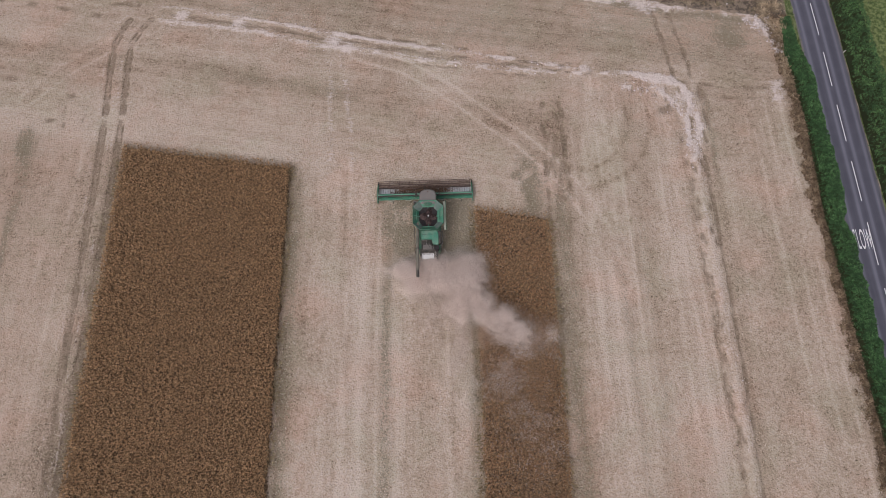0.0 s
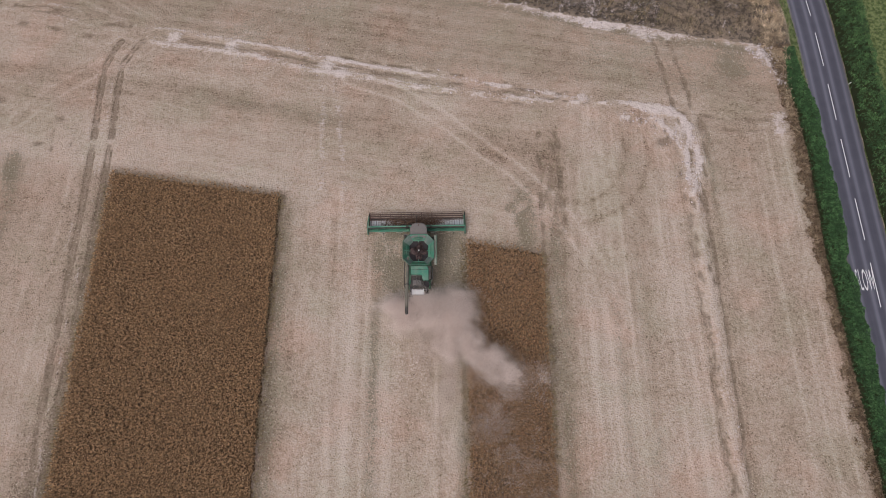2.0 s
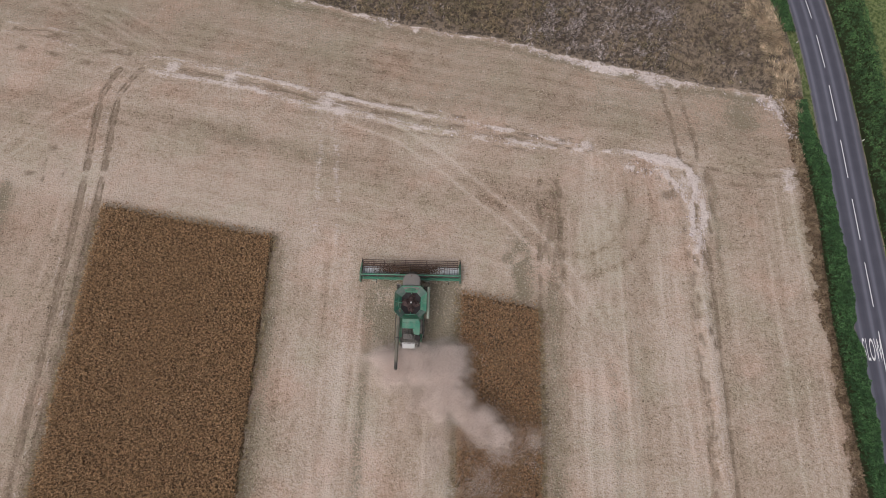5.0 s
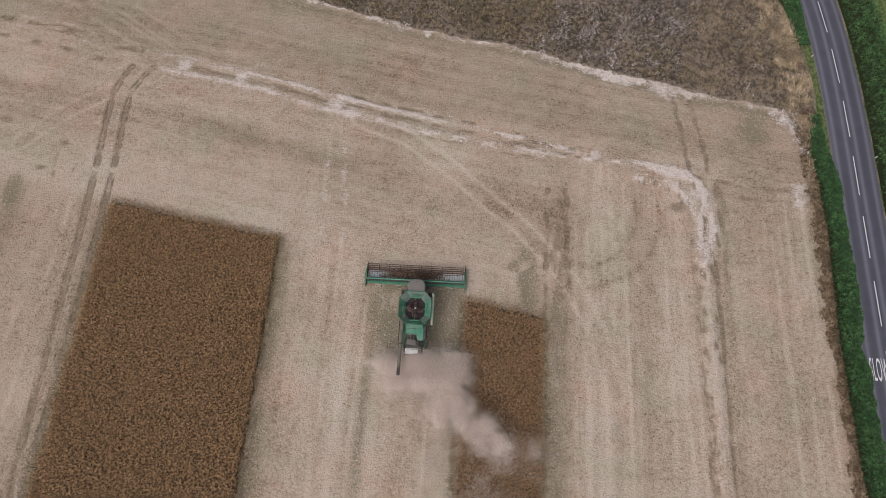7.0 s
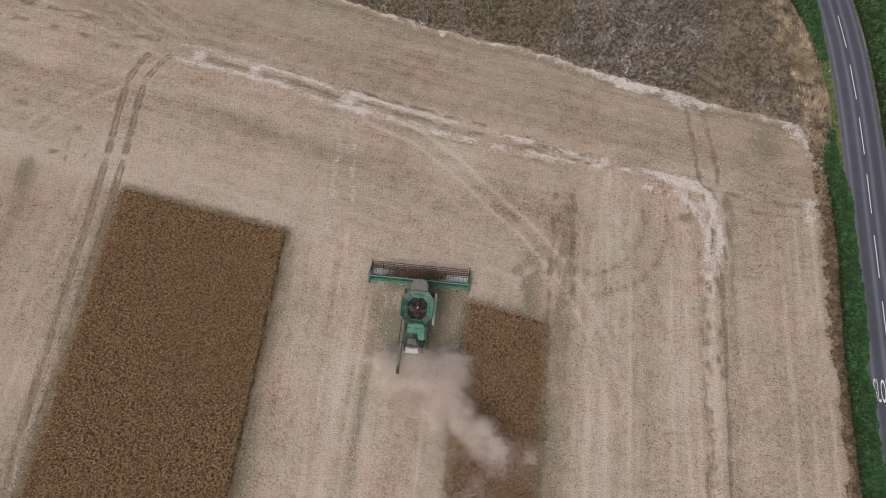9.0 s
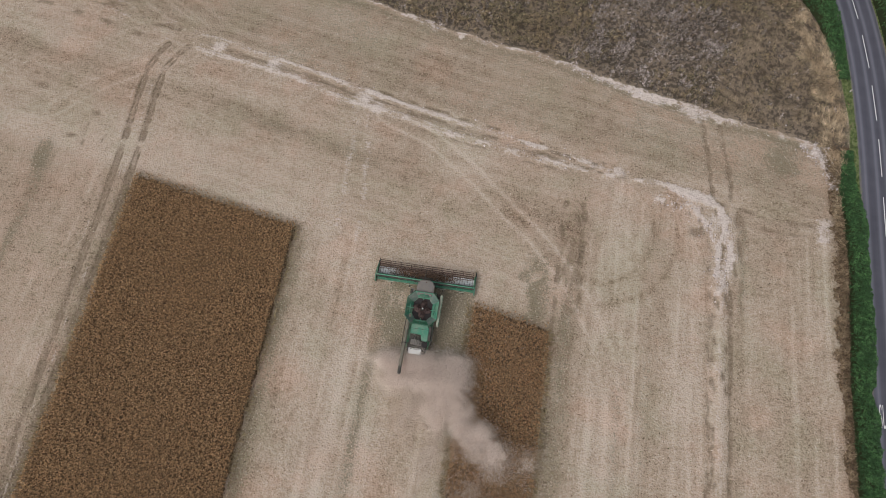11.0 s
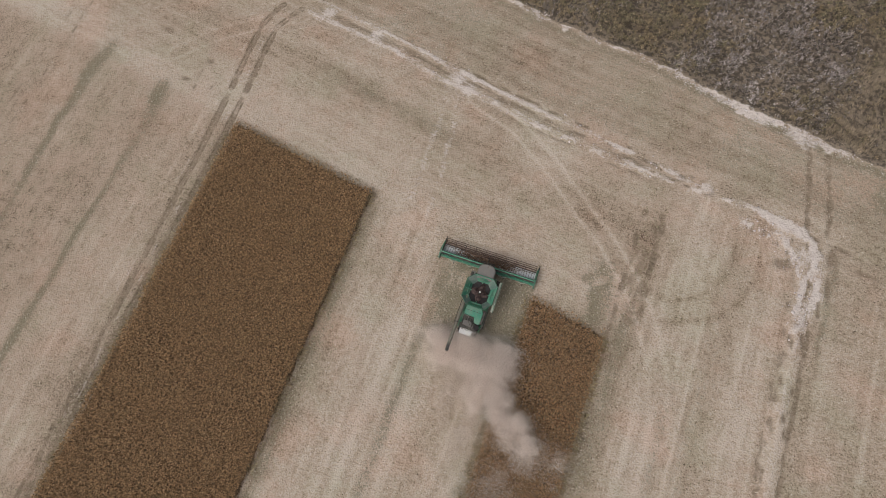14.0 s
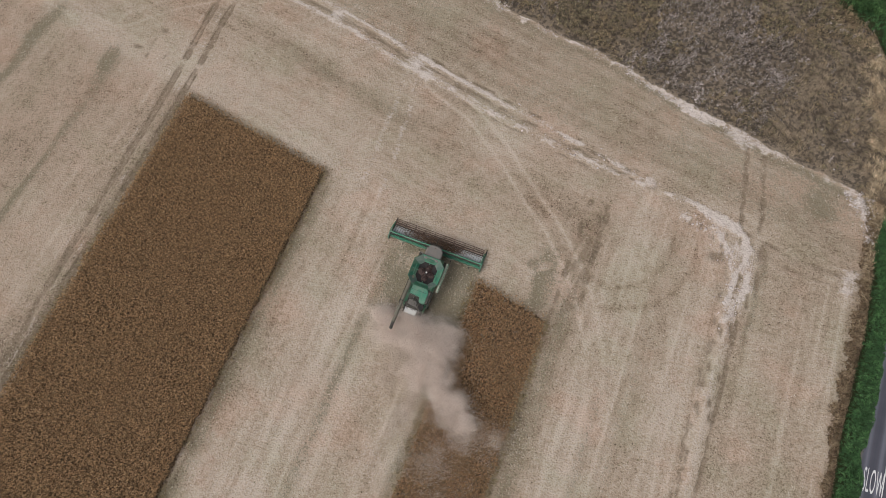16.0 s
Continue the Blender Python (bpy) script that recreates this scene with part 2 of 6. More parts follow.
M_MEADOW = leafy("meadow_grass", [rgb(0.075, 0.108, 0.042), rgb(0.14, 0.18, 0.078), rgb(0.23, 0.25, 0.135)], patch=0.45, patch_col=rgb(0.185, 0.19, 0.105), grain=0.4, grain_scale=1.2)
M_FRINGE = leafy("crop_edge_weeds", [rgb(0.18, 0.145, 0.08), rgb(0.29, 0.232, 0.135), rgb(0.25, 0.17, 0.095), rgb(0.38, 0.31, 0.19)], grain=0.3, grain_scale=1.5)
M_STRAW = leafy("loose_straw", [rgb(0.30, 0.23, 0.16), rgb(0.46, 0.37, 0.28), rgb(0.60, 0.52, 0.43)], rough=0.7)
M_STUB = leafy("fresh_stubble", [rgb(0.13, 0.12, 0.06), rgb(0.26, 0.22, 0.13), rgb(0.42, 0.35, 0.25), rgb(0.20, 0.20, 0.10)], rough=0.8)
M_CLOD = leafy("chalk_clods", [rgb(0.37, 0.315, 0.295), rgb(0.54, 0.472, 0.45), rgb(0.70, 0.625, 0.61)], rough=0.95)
M_BARK = paint("dark_bark_and_core", rgb(0.035, 0.045, 0.02), 0.9, 0, 0.4, rgb(0.05, 0.045, 0.03), 2.0, 0.1)
M_DUST, dn, dl, db = shader("airborne_dust", 1.0, 0.0, 0.0)
dust_tone = mixc(dn, dl, noisen(dn, dl, 0.8, 3), rgb(0.84, 0.75, 0.685), rgb(0.93, 0.855, 0.80))
dust_through = dn.new("ShaderNodeBsdfTranslucent")
dust_mix = dn.new("ShaderNodeMixShader")
dl.new(dust_tone, db.inputs["Base Color"]), dl.new(dust_tone, dust_through.inputs["Color"])
dl.new(db.outputs[0], dust_mix.inputs[1]), dl.new(dust_through.outputs[0], dust_mix.inputs[2])
dl.new(dust_mix.outputs[0], dn["Material Output"].inputs["Surface"])
M_POST_RED = paint("red_reflector", rgb(0.4, 0.02, 0.02), 0.3, 0, 0.2)


# ---- building helpers ----
U = Vector((0.9959, -0.0906))
V = Vector((0.0906, 0.9959))
rng = np.random.default_rng(7)
LATTICE = rng.random((256, 256))


def vnoise(x, y):
    """Smooth value noise on arrays."""
    xi, yi = np.floor(x).astype(int), np.floor(y).astype(int)
    fx, fy = x - xi, y - yi
    fx, fy = fx * fx * (3 - 2 * fx), fy * fy * (3 - 2 * fy)
    a, b = LATTICE[xi % 256, yi % 256], LATTICE[(xi + 1) % 256, yi % 256]
    c, d = LATTICE[xi % 256, (yi + 1) % 256], LATTICE[(xi + 1) % 256, (yi + 1) % 256]
    return (a * (1 - fx) + b * fx) * (1 - fy) + (c * (1 - fx) + d * fx) * fy


def fbm(x, y, octaves=4):
    total, amp = 0, 0.5
    for i in range(octaves):
        total, amp = total + amp * vnoise(x * 2 ** i + 17.3 * i, y * 2 ** i + 5.1 * i), amp * 0.5
    return total / (1 - 0.5 ** octaves)


def smooth(lo, hi, x):
    t = np.clip((x - lo) / (hi - lo), 0, 1)
    return t * t * (3 - 2 * t)


def dist_to(line, x, y):
    """Distance from points to a polyline."""
    best = np.full(x.shape, 1e9)
    for (ax, ay), (bx, by) in zip(line, line[1:]):
        dx, dy = bx - ax, by - ay
        s = np.clip(((x - ax) * dx + (y - ay) * dy) / (dx * dx + dy * dy), 0, 1)
        best = np.minimum(best, np.hypot(x - ax - s * dx, y - ay - s * dy))
    return best


def along(line, x, y):
    """Distance from points to a polyline, and how far along it the nearest place lies."""
    best, run, at = np.full(x.shape, 1e9), np.zeros(x.shape), 0.0
    for (ax, ay), (bx, by) in zip(line, line[1:]):
        dx, dy = bx - ax, by - ay
        ln = math.hypot(dx, dy)
        s = np.clip(((x - ax) * dx + (y - ay) * dy) / (ln * ln), 0, 1)
        d = np.hypot(x - ax - s * dx, y - ay - s * dy)
        run = np.where(d < best, at + s * ln, run)
        best, at = np.minimum(best, d), at + ln
    return best, run


def curve_x(line, y):
    """x of a line that runs along y."""
    return np.interp(y, [p[1] for p in line], [p[0] for p in line])


def curve_y(line, x):
    return np.interp(x, [p[0] for p in line], [p[1] for p in line])


def mesh_from(name, verts, faces, sides, material, smooth_shade=False):
    """A mesh from arrays: verts (n, 3), faces (m, sides)."""
    me = bpy.data.meshes.new(name)
    verts, faces = np.asarray(verts, np.float32), np.asarray(faces, np.int32)
    me.vertices.add(len(verts)), me.loops.add(faces.size), me.polygons.add(len(faces))
    me.vertices.foreach_set("co", verts.ravel())
    me.loops.foreach_set("vertex_index", faces.ravel())
    me.polygons.foreach_set("loop_start", np.arange(0, faces.size, sides, dtype=np.int32))
    me.update(calc_edges=True)
    if smooth_shade:
        me.polygons.foreach_set("use_smooth", np.ones(len(faces), bool))
    me.materials.append(material)
    return me


def layer(me, name, values):
    me.attributes.new(name, "FLOAT", "POINT").data.foreach_set("value", np.asarray(values, np.float32).ravel())


def part(name, bm, material, parent=None, label="", m=None):
    """Links a bmesh as one mesh object, under a thing or a part."""
    me = bpy.data.meshes.new(name)
    bm.to_mesh(me)
    bm.free()
    me.materials.append(material)
    ob = new(name, me)
    if parent is not None:
        ob.parent = parent
    if m is not None:
        ob.matrix_basis = m
    return tagged(ob, label)


def box(x0, x1, y0, y1, z0, z1, bevel=0.0, bm=None):
    bm = bm or bmesh.new()
    made = bmesh.ops.create_cube(bm, size=1.0, matrix=Matrix.Translation(((x0 + x1) / 2, (y0 + y1) / 2, (z0 + z1) / 2)) @ Matrix.Diagonal((x1 - x0, y1 - y0, z1 - z0, 1)))
    if bevel:
        edges = list({e for v in made["verts"] for e in v.link_edges})
        bmesh.ops.bevel(bm, geom=edges, offset=bevel, segments=2, affect="EDGES", profile=0.6)
    return bm


def rod(a, b, r, sides=8, bm=None, r2=None):
    """A bar from a to b."""
    bm = bm or bmesh.new()
    a, b = Vector(a), Vector(b)
    q = (b - a).to_track_quat("Z", "Y").to_matrix().to_4x4()
    bmesh.ops.create_cone(bm, cap_ends=True, segments=sides, radius1=r, radius2=r if r2 is None else r2, depth=(b - a).length, matrix=Matrix.Translation((a + b) / 2) @ q)
    return bm


def tube(points, r, sides=8, bm=None):
    bm = bm or bmesh.new()
    for a, b in zip(points, points[1:]):
        rod(a, b, r, sides, bm)
    for p in points[1:-1]:
        bmesh.ops.create_uvsphere(bm, u_segments=sides, v_segments=max(4, sides // 2), radius=r, matrix=Matrix.Translation(p))
    return bm


def prism(profile, x0, x1, bevel=0.0):
    """A (y, z) outline carried from x0 to x1."""
    bm = bmesh.new()
    rings = [[bm.verts.new((x, y, z)) for y, z in profile] for x in (x0, x1)]
    n = len(profile)
    bm.faces.new(rings[0][::-1]), bm.faces.new(rings[1])
    for i in range(n):
        bm.faces.new((rings[0][i], rings[0][(i + 1) % n], rings[1][(i + 1) % n], rings[1][i]))
    bmesh.ops.recalc_face_normals(bm, faces=bm.faces)
    if bevel:
        bmesh.ops.bevel(bm, geom=list(bm.edges), offset=bevel, segments=2, affect="EDGES", profile=0.6)
    return bm


def loft(rings):
    """Closed rings of points joined into one skin with both ends capped."""
    bm = bmesh.new()
    rows = [[bm.verts.new(p) for p in ring] for ring in rings]
    n = len(rows[0])
    for a, b in zip(rows, rows[1:]):
        for i in range(n):
            bm.faces.new((a[i], a[(i + 1) % n], b[(i + 1) % n], b[i]))
    bm.faces.new(rows[0][::-1]), bm.faces.new(rows[-1])
    bmesh.ops.recalc_face_normals(bm, faces=bm.faces)
    return bm


def blades(base, length, width, lean, bend=0.35, az=None):
    """Pointed blades: base (n, 3), length, width and lean (from upright, radians) as arrays. Two bent quads each."""
    n = len(base)
    az = rng.random(n) * 2 * np.pi if az is None else az
    out = np.stack([np.cos(az), np.sin(az), np.zeros(n)], 1)
    side = np.stack([-np.sin(az), np.cos(az), np.zeros(n)], 1) * (width / 2)[:, None]
    def at(s, extra):
        a = lean + extra
        return base + (out * np.sin(a)[:, None] + np.array([0, 0, 1.0]) * np.cos(a)[:, None]) * (length * s)[:, None]
    mid, tip = at(0.55, 0.0), at(1.0, bend)
    verts = np.stack([base - side * 0.5, base + side * 0.5, mid + side, mid - side, tip + side * 0.25, tip - side * 0.25], 1).reshape(-1, 3)
    k = np.arange(n)[:, None] * 6
    faces = np.concatenate([k + np.array([0, 1, 2, 3]), k + np.array([3, 2, 4, 5])], 0)
    return verts, faces


def diamonds(centre, length, width, az, pitch):
    """Single flat leaves: four corners each."""
    d = np.stack([np.cos(az) * np.cos(pitch), np.sin(az) * np.cos(pitch), np.sin(pitch)], 1) * (length / 2)[:, None]
    tilt = rng.normal(0, 0.5, len(centre))
    s = np.stack([-np.sin(az) * np.cos(tilt), np.cos(az) * np.cos(tilt), np.sin(tilt)], 1) * (width / 2)[:, None]
    verts = np.stack([centre - d, centre + s - d * 0.1, centre + d, centre - s - d * 0.1], 1).reshape(-1, 3)
    return verts, np.arange(len(centre))[:, None] * 4 + np.array([0, 1, 2, 3])


def stuff(name, vf, material, label, category, parent=None):
    me = mesh_from(name, vf[0], vf[1], 4, material)
    ob = new(name, me)
    if parent is not None:
        ob.parent = parent
        return tagged(ob, label, kind="stuff")
    return tagged(ob, label, category, kind="stuff")


def join(*sets):
    verts, faces, k = [], [], 0
    for v, f in sets:
        verts.append(v), faces.append(f + k)
        k += len(v)
    return np.concatenate(verts), np.concatenate(faces)


# ---- the plan: lines of the field, metres ----
ROAD = [(46.6, -60), (49.6, -30), (52.1, -8), (53.85, 9), (54.88, 18.4), (55.9, 27.3), (56.9, 36.3), (57.95, 45.2), (58.95, 54.2), (59.55, 63.1), (59.75, 71), (59.3, 79), (58.0, 90), (55.5, 104), (51.0, 120), (43, 140)]
FIELD_EDGE = [(40.5, -60), (43.6, -30), (45.8, -11.4), (46.5, -1), (47.3, 8), (47.9, 15), (48.2, 21), (49.0, 28), (49.8, 34), (50.4, 41), (51.0, 46), (51.0, 50), (49.6, 53)]
HEDGE_FOOT = [(42.8, -60), (45.6, -30), (47.2, -9), (48.0, 0.4), (48.8, 11), (49.6, 20), (50.6, 27), (51.7, 34), (52.0, 40), (52.3, 46), (53.6, 52), (54.2, 58), (54.0, 65), (53.2, 71), (52.2, 75), (50.0, 79.5), (45.5, 83), (40, 88)]
CHALK_UP = [(-90, 79), (-65.6, 72.9), (-56.5, 70.5), (-47.4, 67.2), (-38.6, 65), (-29.9, 62.4), (-21.3, 59.6), (-13, 56.8), (-4.7, 54.2), (3.4, 52), (11.3, 49.7), (22.2, 46.5)]
CHALK_LOW = [(-40.9, 62.8), (-33.1, 60.9), (-25.5, 58.9), (-17.1, 55.5), (-11.3, 54), (-1.6, 51.1), (3.2, 49.9), (11.1, 47.9), (17.4, 46.6), (28.4, 45.2), (34.4, 43.1), (35.9, 40.8), (36.2, 37.8), (36.5, 34.5), (35.1, 31.3), (34.6, 28.2)]
CHALK_IN = [(27.3, 43.1), (31.8, 41.9), (33.7, 39.2), (34.8, 35.4), (34.4, 30)]
RIDGE = [(34.6, 30.5), (34.3, 26), (33.9, 22.3), (33.4, 16.5), (32.6, 9), (31.9, 1.2), (31.4, -5), (30.4, -13), (29.1, -26)]
RUT_SIDE = [(36.1, 30.5), (35.6, 25.9), (35.2, 21.4), (34.6, 15.2), (33.9, 8), (33.3, 1.7), (32.7, -3), (31.4, -13), (30.2, -26)]
BOUNDARY = [(-90, 98), (-45, 83.5), (-20.2, 75), (-13, 72.6), (-4.3, 69.5), (2.9, 67.3), (9.4, 66.1), (16, 63.7), (21, 62), (26.7, 60), (33.1, 57.9), (37.8, 56.3), (44.9, 54.5), (48.4, 53.3), (52, 52)]
TRAM_L = [(-45.8, 63.6), (-46.4, 62.9), (-47.8, 59.5), (-48.2, 54.3), (-48.3, 48), (-48.6, 40), (-49.2, 30.7), (-50.1, 19), (-50.9, 5), (-52.0, -12), (-53.1, -26)]
TRAM_R = [(-42.5, 63.3), (-43.2, 62.7), (-45.3, 59.4), (-45.6, 54.2), (-45.8, 47.8), (-46.1, 41.5), (-46.75, 33), (-47.3, 26), (-47.9, 19), (-49.2, 5), (-50.75, -12), (-52.1, -26)]
WHEELS = [[(-15.8, 55), (-15.5, 49.6), (-15.7, 44), (-16.1, 36)], [(-13.7, 54.5), (-13.2, 45), (-13.1, 34)], [(14.75, 41.5), (13.9, 33), (13.0, 24)], [(17.35, 41.5), (16.75, 34), (16.2, 27)],
          [(34.3, 57), (34.8, 49.4), (34.8, 43)], [(36.9, 55), (37.4, 48.3), (37.3, 43.5)], [(35.2, 43), (42, 41.1), (50, 40.2)], [(36, 41), (43, 39.3), (49.6, 38.4)]]
SWEEPS = [[(-11.3, 53.4), (-3.9, 49.8), (2.0, 44.8), (6.9, 39.7), (10.8, 36.1), (14.35, 31.8), (17.0, 27.6), (19.5, 21.5), (20.8, 14)], [(18.5, 41), (22.2, 36.8), (25.1, 32.1), (27.5, 26)], [(22.4, 27), (23.3, 20), (23.6, 10), (23.4, -6)],
          [(-58.5, 78), (-49.7, 71.4), (-42, 66)], [(-52.5, 77.5), (-44.5, 71.6), (-37, 66), (-28, 63.6)], [(-60, 51), (-54.7, 55.6), (-48.7, 59.1), (-42, 62)]]
ARCS = [[(15.5, 27.6), (17.0, 27.4), (19.9, 27.6), (22.2, 28.2), (24.1, 29.0), (26.8, 30.9), (28.4, 32.9), (29.5, 35.7), (29.7, 39)], [(15.5, 31), (17.2, 30.8), (20.1, 30.3), (22.4, 31.3), (24.9, 33.6), (26.3, 36.0), (26.8, 39.5)]]
CORNER = [(45.4, 54.3), (47.5, 53.9), (49.4, 53.0), (50.6, 51), (51.1, 48.5), (51.4, 45.5)]
CUT_A, CUT_B = (29.95, -0.256), (27.25, -0.262)
ROAD_HALF = 2.95


def road_frame(y):
    """Centre and heading of the road at y."""
    x = curve_x(ROAD_FINE, y)
    return x, math.atan2(curve_x(ROAD_FINE, y + 1.0) - curve_x(ROAD_FINE, y - 1.0), 2.0)


def soften(line, step=1.0, reach=7.0):
    ys = np.arange(line[0][1], line[-1][1], step)
    xs = np.interp(ys, [p[1] for p in line], [p[0] for p in line])
    k = int(reach / step)
    pad = np.concatenate([xs[0] - (xs[k:0:-1] - xs[0]), xs, xs[-1] + (xs[-1] - xs[-2:-k - 2:-1])])
    xs = np.convolve(pad, np.ones(2 * k + 1) / (2 * k + 1), "valid")
    return list(zip(xs, ys))


ROAD_FINE = soften(ROAD)


# ---- the ground: one sheet to the horizon ----
def build_ground():
    far = np.array([6, 14, 30, 60, 120, 300, 800, 2000, 4200.0])
    def steps(*runs):
        return np.concatenate([np.arange(a, b - 1e-6, d) for a, b, d in runs])
    xs = np.concatenate([-88 - far[::-1], steps((-88, -50, 0.45), (-50, -44, 0.16), (-44, -12, 0.33), (-12, 12, 0.28), (12, 18, 0.2), (18, 30, 0.3), (30, 38, 0.2), (38, 52, 0.3), (52, 76.5, 0.7)), 76 + far])
    ys = np.concatenate([-24 - far[::-1], steps((-24, 24, 0.42), (24, 42, 0.25), (42, 66, 0.19), (66, 75, 0.25), (75, 92.3, 0.6)), 92 + far])
    gx, gy = np.meshgrid(xs, ys)
    x, y = gx.ravel(), gy.ravel()
    u, v = x * U.x + y * U.y, x * V.x + y * V.y
    wx, wy = x + 1.2 * (fbm(x / 3, y / 3) - 0.5), y + 1.2 * (fbm(x / 3 + 40, y / 3 + 9) - 0.5)
    n1, n2, n3 = fbm(x / 2.2, y / 2.2), fbm(x / 9 + 7, y / 9), fbm(x / 0.9 + 3, y / 0.9, 3)
    out = np.clip(smooth(1, 30, np.maximum(np.maximum(-84 - x, x - 76), np.maximum(-24 - y, y - 92))), 0, 1)

    beyond = y - curve_y(BOUNDARY, x)
    side = x - curve_x(FIELD_EDGE, y)
    rx = x - curve_x(ROAD_FINE, y)
    past_road = smooth(2.8, 3.1, rx)
    scrub = smooth(-0.4, 0.5, beyond + 1.4 * (n1 - 0.5)) * (1 - smooth(-5.0, -3.5, rx))
    scrub = scrub * (1 - smooth(60, 90, beyond))
    dry = smooth(-0.6, 0.7, side + 2.4 * (fbm(x / 1.3 + 6, y / 1.3) - 0.5)) * (1 - smooth(0.8, 1.6, x - curve_x(HEDGE_FOOT, y))) * (1 - smooth(51, 54, y))
    # floor under standing crop coloured dark: leaf litter with its shade painted in
    under_a = (u > -48.3) & (u < -24.8) & (y < CUT_A[0] + CUT_A[1] * x - 0.2)
    under_b = (u > 0.8) & (u < 10.2) & (y < CUT_B[0] + CUT_B[1] * x - 0.2)
    dry = np.maximum(np.maximum(dry, np.maximum(under_a, 0.8 * under_b)), 0)
    grass = np.clip(np.maximum(past_road, smooth(0.6, 1.4, x - curve_x(HEDGE_FOOT, y)) * (y < 90) * (rx < -2)) + out * 0.0, 0, 1)

    lim_a = CUT_A[0] + CUT_A[1] * x
    low = curve_y([(-90, 78), (-40.9, 62.8), (-17.1, 55.5), (3.2, 49.9), (17.4, 46.6), (34.4, 43.1), (60, 37)], x)
    head = np.maximum(smooth(-2, 2, y - lim_a) * (1 - smooth(14, 20, x)), smooth(-1, 1.5, y - low))

    # broad swath tones across the rows, and along the headland
    band_u = [-90, -68, -60, -54, -50.5, -49, -47.5, -24.2, -22.5, -19, -16.5, -14.5, -12.8, -9.5, -6.5, 0.6, 11.2, 13, 15, 19, 22.5, 25, 28, 30.5, 34, 37.5, 44, 50]
    band_t = [0.47, 0.48, 0.55, 0.57, 0.44, 0.40, 0.42, 0.43, 0.53, 0.66, 0.60, 0.74, 0.58, 0.68, 0.55, 0.60, 0.45, 0.50, 0.62, 0.66, 0.57, 0.57, 0.66, 0.58, 0.56, 0.52, 0.57, 0.58]
    tone = np.interp(u + 0.9 * (n2 - 0.5) + 0.4 * (n1 - 0.5), band_u, band_t)
    w = y + 0.29 * x + 1.0 * (n2 - 0.5)
    band_w = [24, 29, 33, 38, 43, 46, 50, 55, 60, 64, 67, 70]
    band_h = [0.60, 0.70, 0.64, 0.58, 0.49, 0.62, 0.58, 0.54, 0.50, 0.56, 0.49, 0.45]
    tone = tone * (1 - head) + np.interp(w, band_w, band_h) * head
    tone = 0.57 + 1.75 * (tone - 0.57)
    stripes = fbm(u / 0.7, v / 14 + 3, 3) - 0.5
    stripes_h = fbm((x + 0.29 * y) / 16, w / 0.9, 3) - 0.5
    tone += 0.30 * (stripes * (1 - 0.6 * smooth(35, 37, u)) * (1 - head) + stripes_h * head) + 0.42 * (n2 - 0.5)
    lines = np.zeros_like(x)
    for u0, wide in ((-57.5, 0.3), (-54.6, 0.25), (-16.45, 0.34), (-14.3, 0.22), (-12.3, 0.2), (-3.5, 0.3), (14.6, 0.25), (16.2, 0.3), (18.3, 0.2), (21.2, 0.22), (26.4, 0.2), (28.3, 0.25), (29.7, 0.2), (40.8, 0.25), (43.0, 0.2), (45.2, 0.22)):
        lines = np.maximum(lines, np.exp(-((u - u0 + 0.5 * (n2 - 0.5)) / wide) ** 2))
    tone += 0.30 * lines * (1 - head) * smooth(0.32, 0.6, fbm(u / 3 + 33, v / 7, 3))
    sweep = np.zeros_like(x)
    for line, amt in zip(SWEEPS, (1.2, 0.32, 0.36, 0.62, 0.62, 0.5)):
        d = dist_to(line, wx * 0.15 + x * 0.85, wy * 0.15 + y * 0.85)
        sweep = np.maximum(sweep, np.exp(-((d - 1.1) / 0.24) ** 2) * (0.35 + 1.0 * n1) * amt * (0.45 + 0.55 * smooth(20, 31, y)))
        tone -= 0.10 * amt * np.exp(-(d / 0.6) ** 2) * n1
    tone += 0.42 * sweep
    for line in ARCS:
        tone -= 0.26 * np.exp(-(dist_to(line, wx * 0.3 + x * 0.7, wy * 0.3 + y * 0.7) / 0.5) ** 2) * (0.3 + n1)

    chalk, rut = np.zeros_like(x), np.zeros_like(x)
    jx, jy = 0.6 * x + 0.4 * wx, 0.6 * y + 0.4 * wy
    # two wheelings of bare soil along the headland, worn through to chalk
    d, run = along(CHALK_UP, jx, jy)
    worn = smooth(0.36, 0.60, fbm(run / 3.5 + 2, d / 1.5 + 40, 3))
    chalk = np.maximum(chalk, np.exp(-(d / (0.34 + 0.22 * vnoise(run / 4, run * 0))) ** 2) * (0.50 + 0.50 * worn) * smooth(-44, -40, x))
    edge_up = smooth(0.5, 0.62, fbm(run / 1.3 + 9, d / 0.9, 3))
    rut = np.maximum(rut, 0.66 * np.exp(-((d - 0.75) / 0.38) ** 2) * edge_up * smooth(-36, -20, x))
    churn = smooth(0.46, 0.60, fbm(run / 1.5 + 30, d / 0.6 + 3, 3)) * (1 - smooth(-45, -41, x))
    rut = np.maximum(rut, 0.72 * np.exp(-(d / 0.8) ** 2) * churn)
    chalk = np.maximum(chalk, 0.52 * np.exp(-((d - 0.9) / 0.4) ** 2) * (1 - smooth(-46, -42, x)) * smooth(0.5, 0.64, fbm(run / 1.8, d + 8, 3)))
    d, run = along(CHALK_LOW, jx, jy)
    patchy = smooth(0.42, 0.60, fbm(run / 2.0 + 5, d / 0.8, 3))
    solid = 1 - smooth(-14, -8, x)
    tail = smooth(26, 31, x)
    amt = solid * (0.62 + 0.26 * patchy) + (1 - solid) * (1 - tail) * (0.22 + 0.58 * patchy) + tail * (0.72 + 0.40 * patchy)
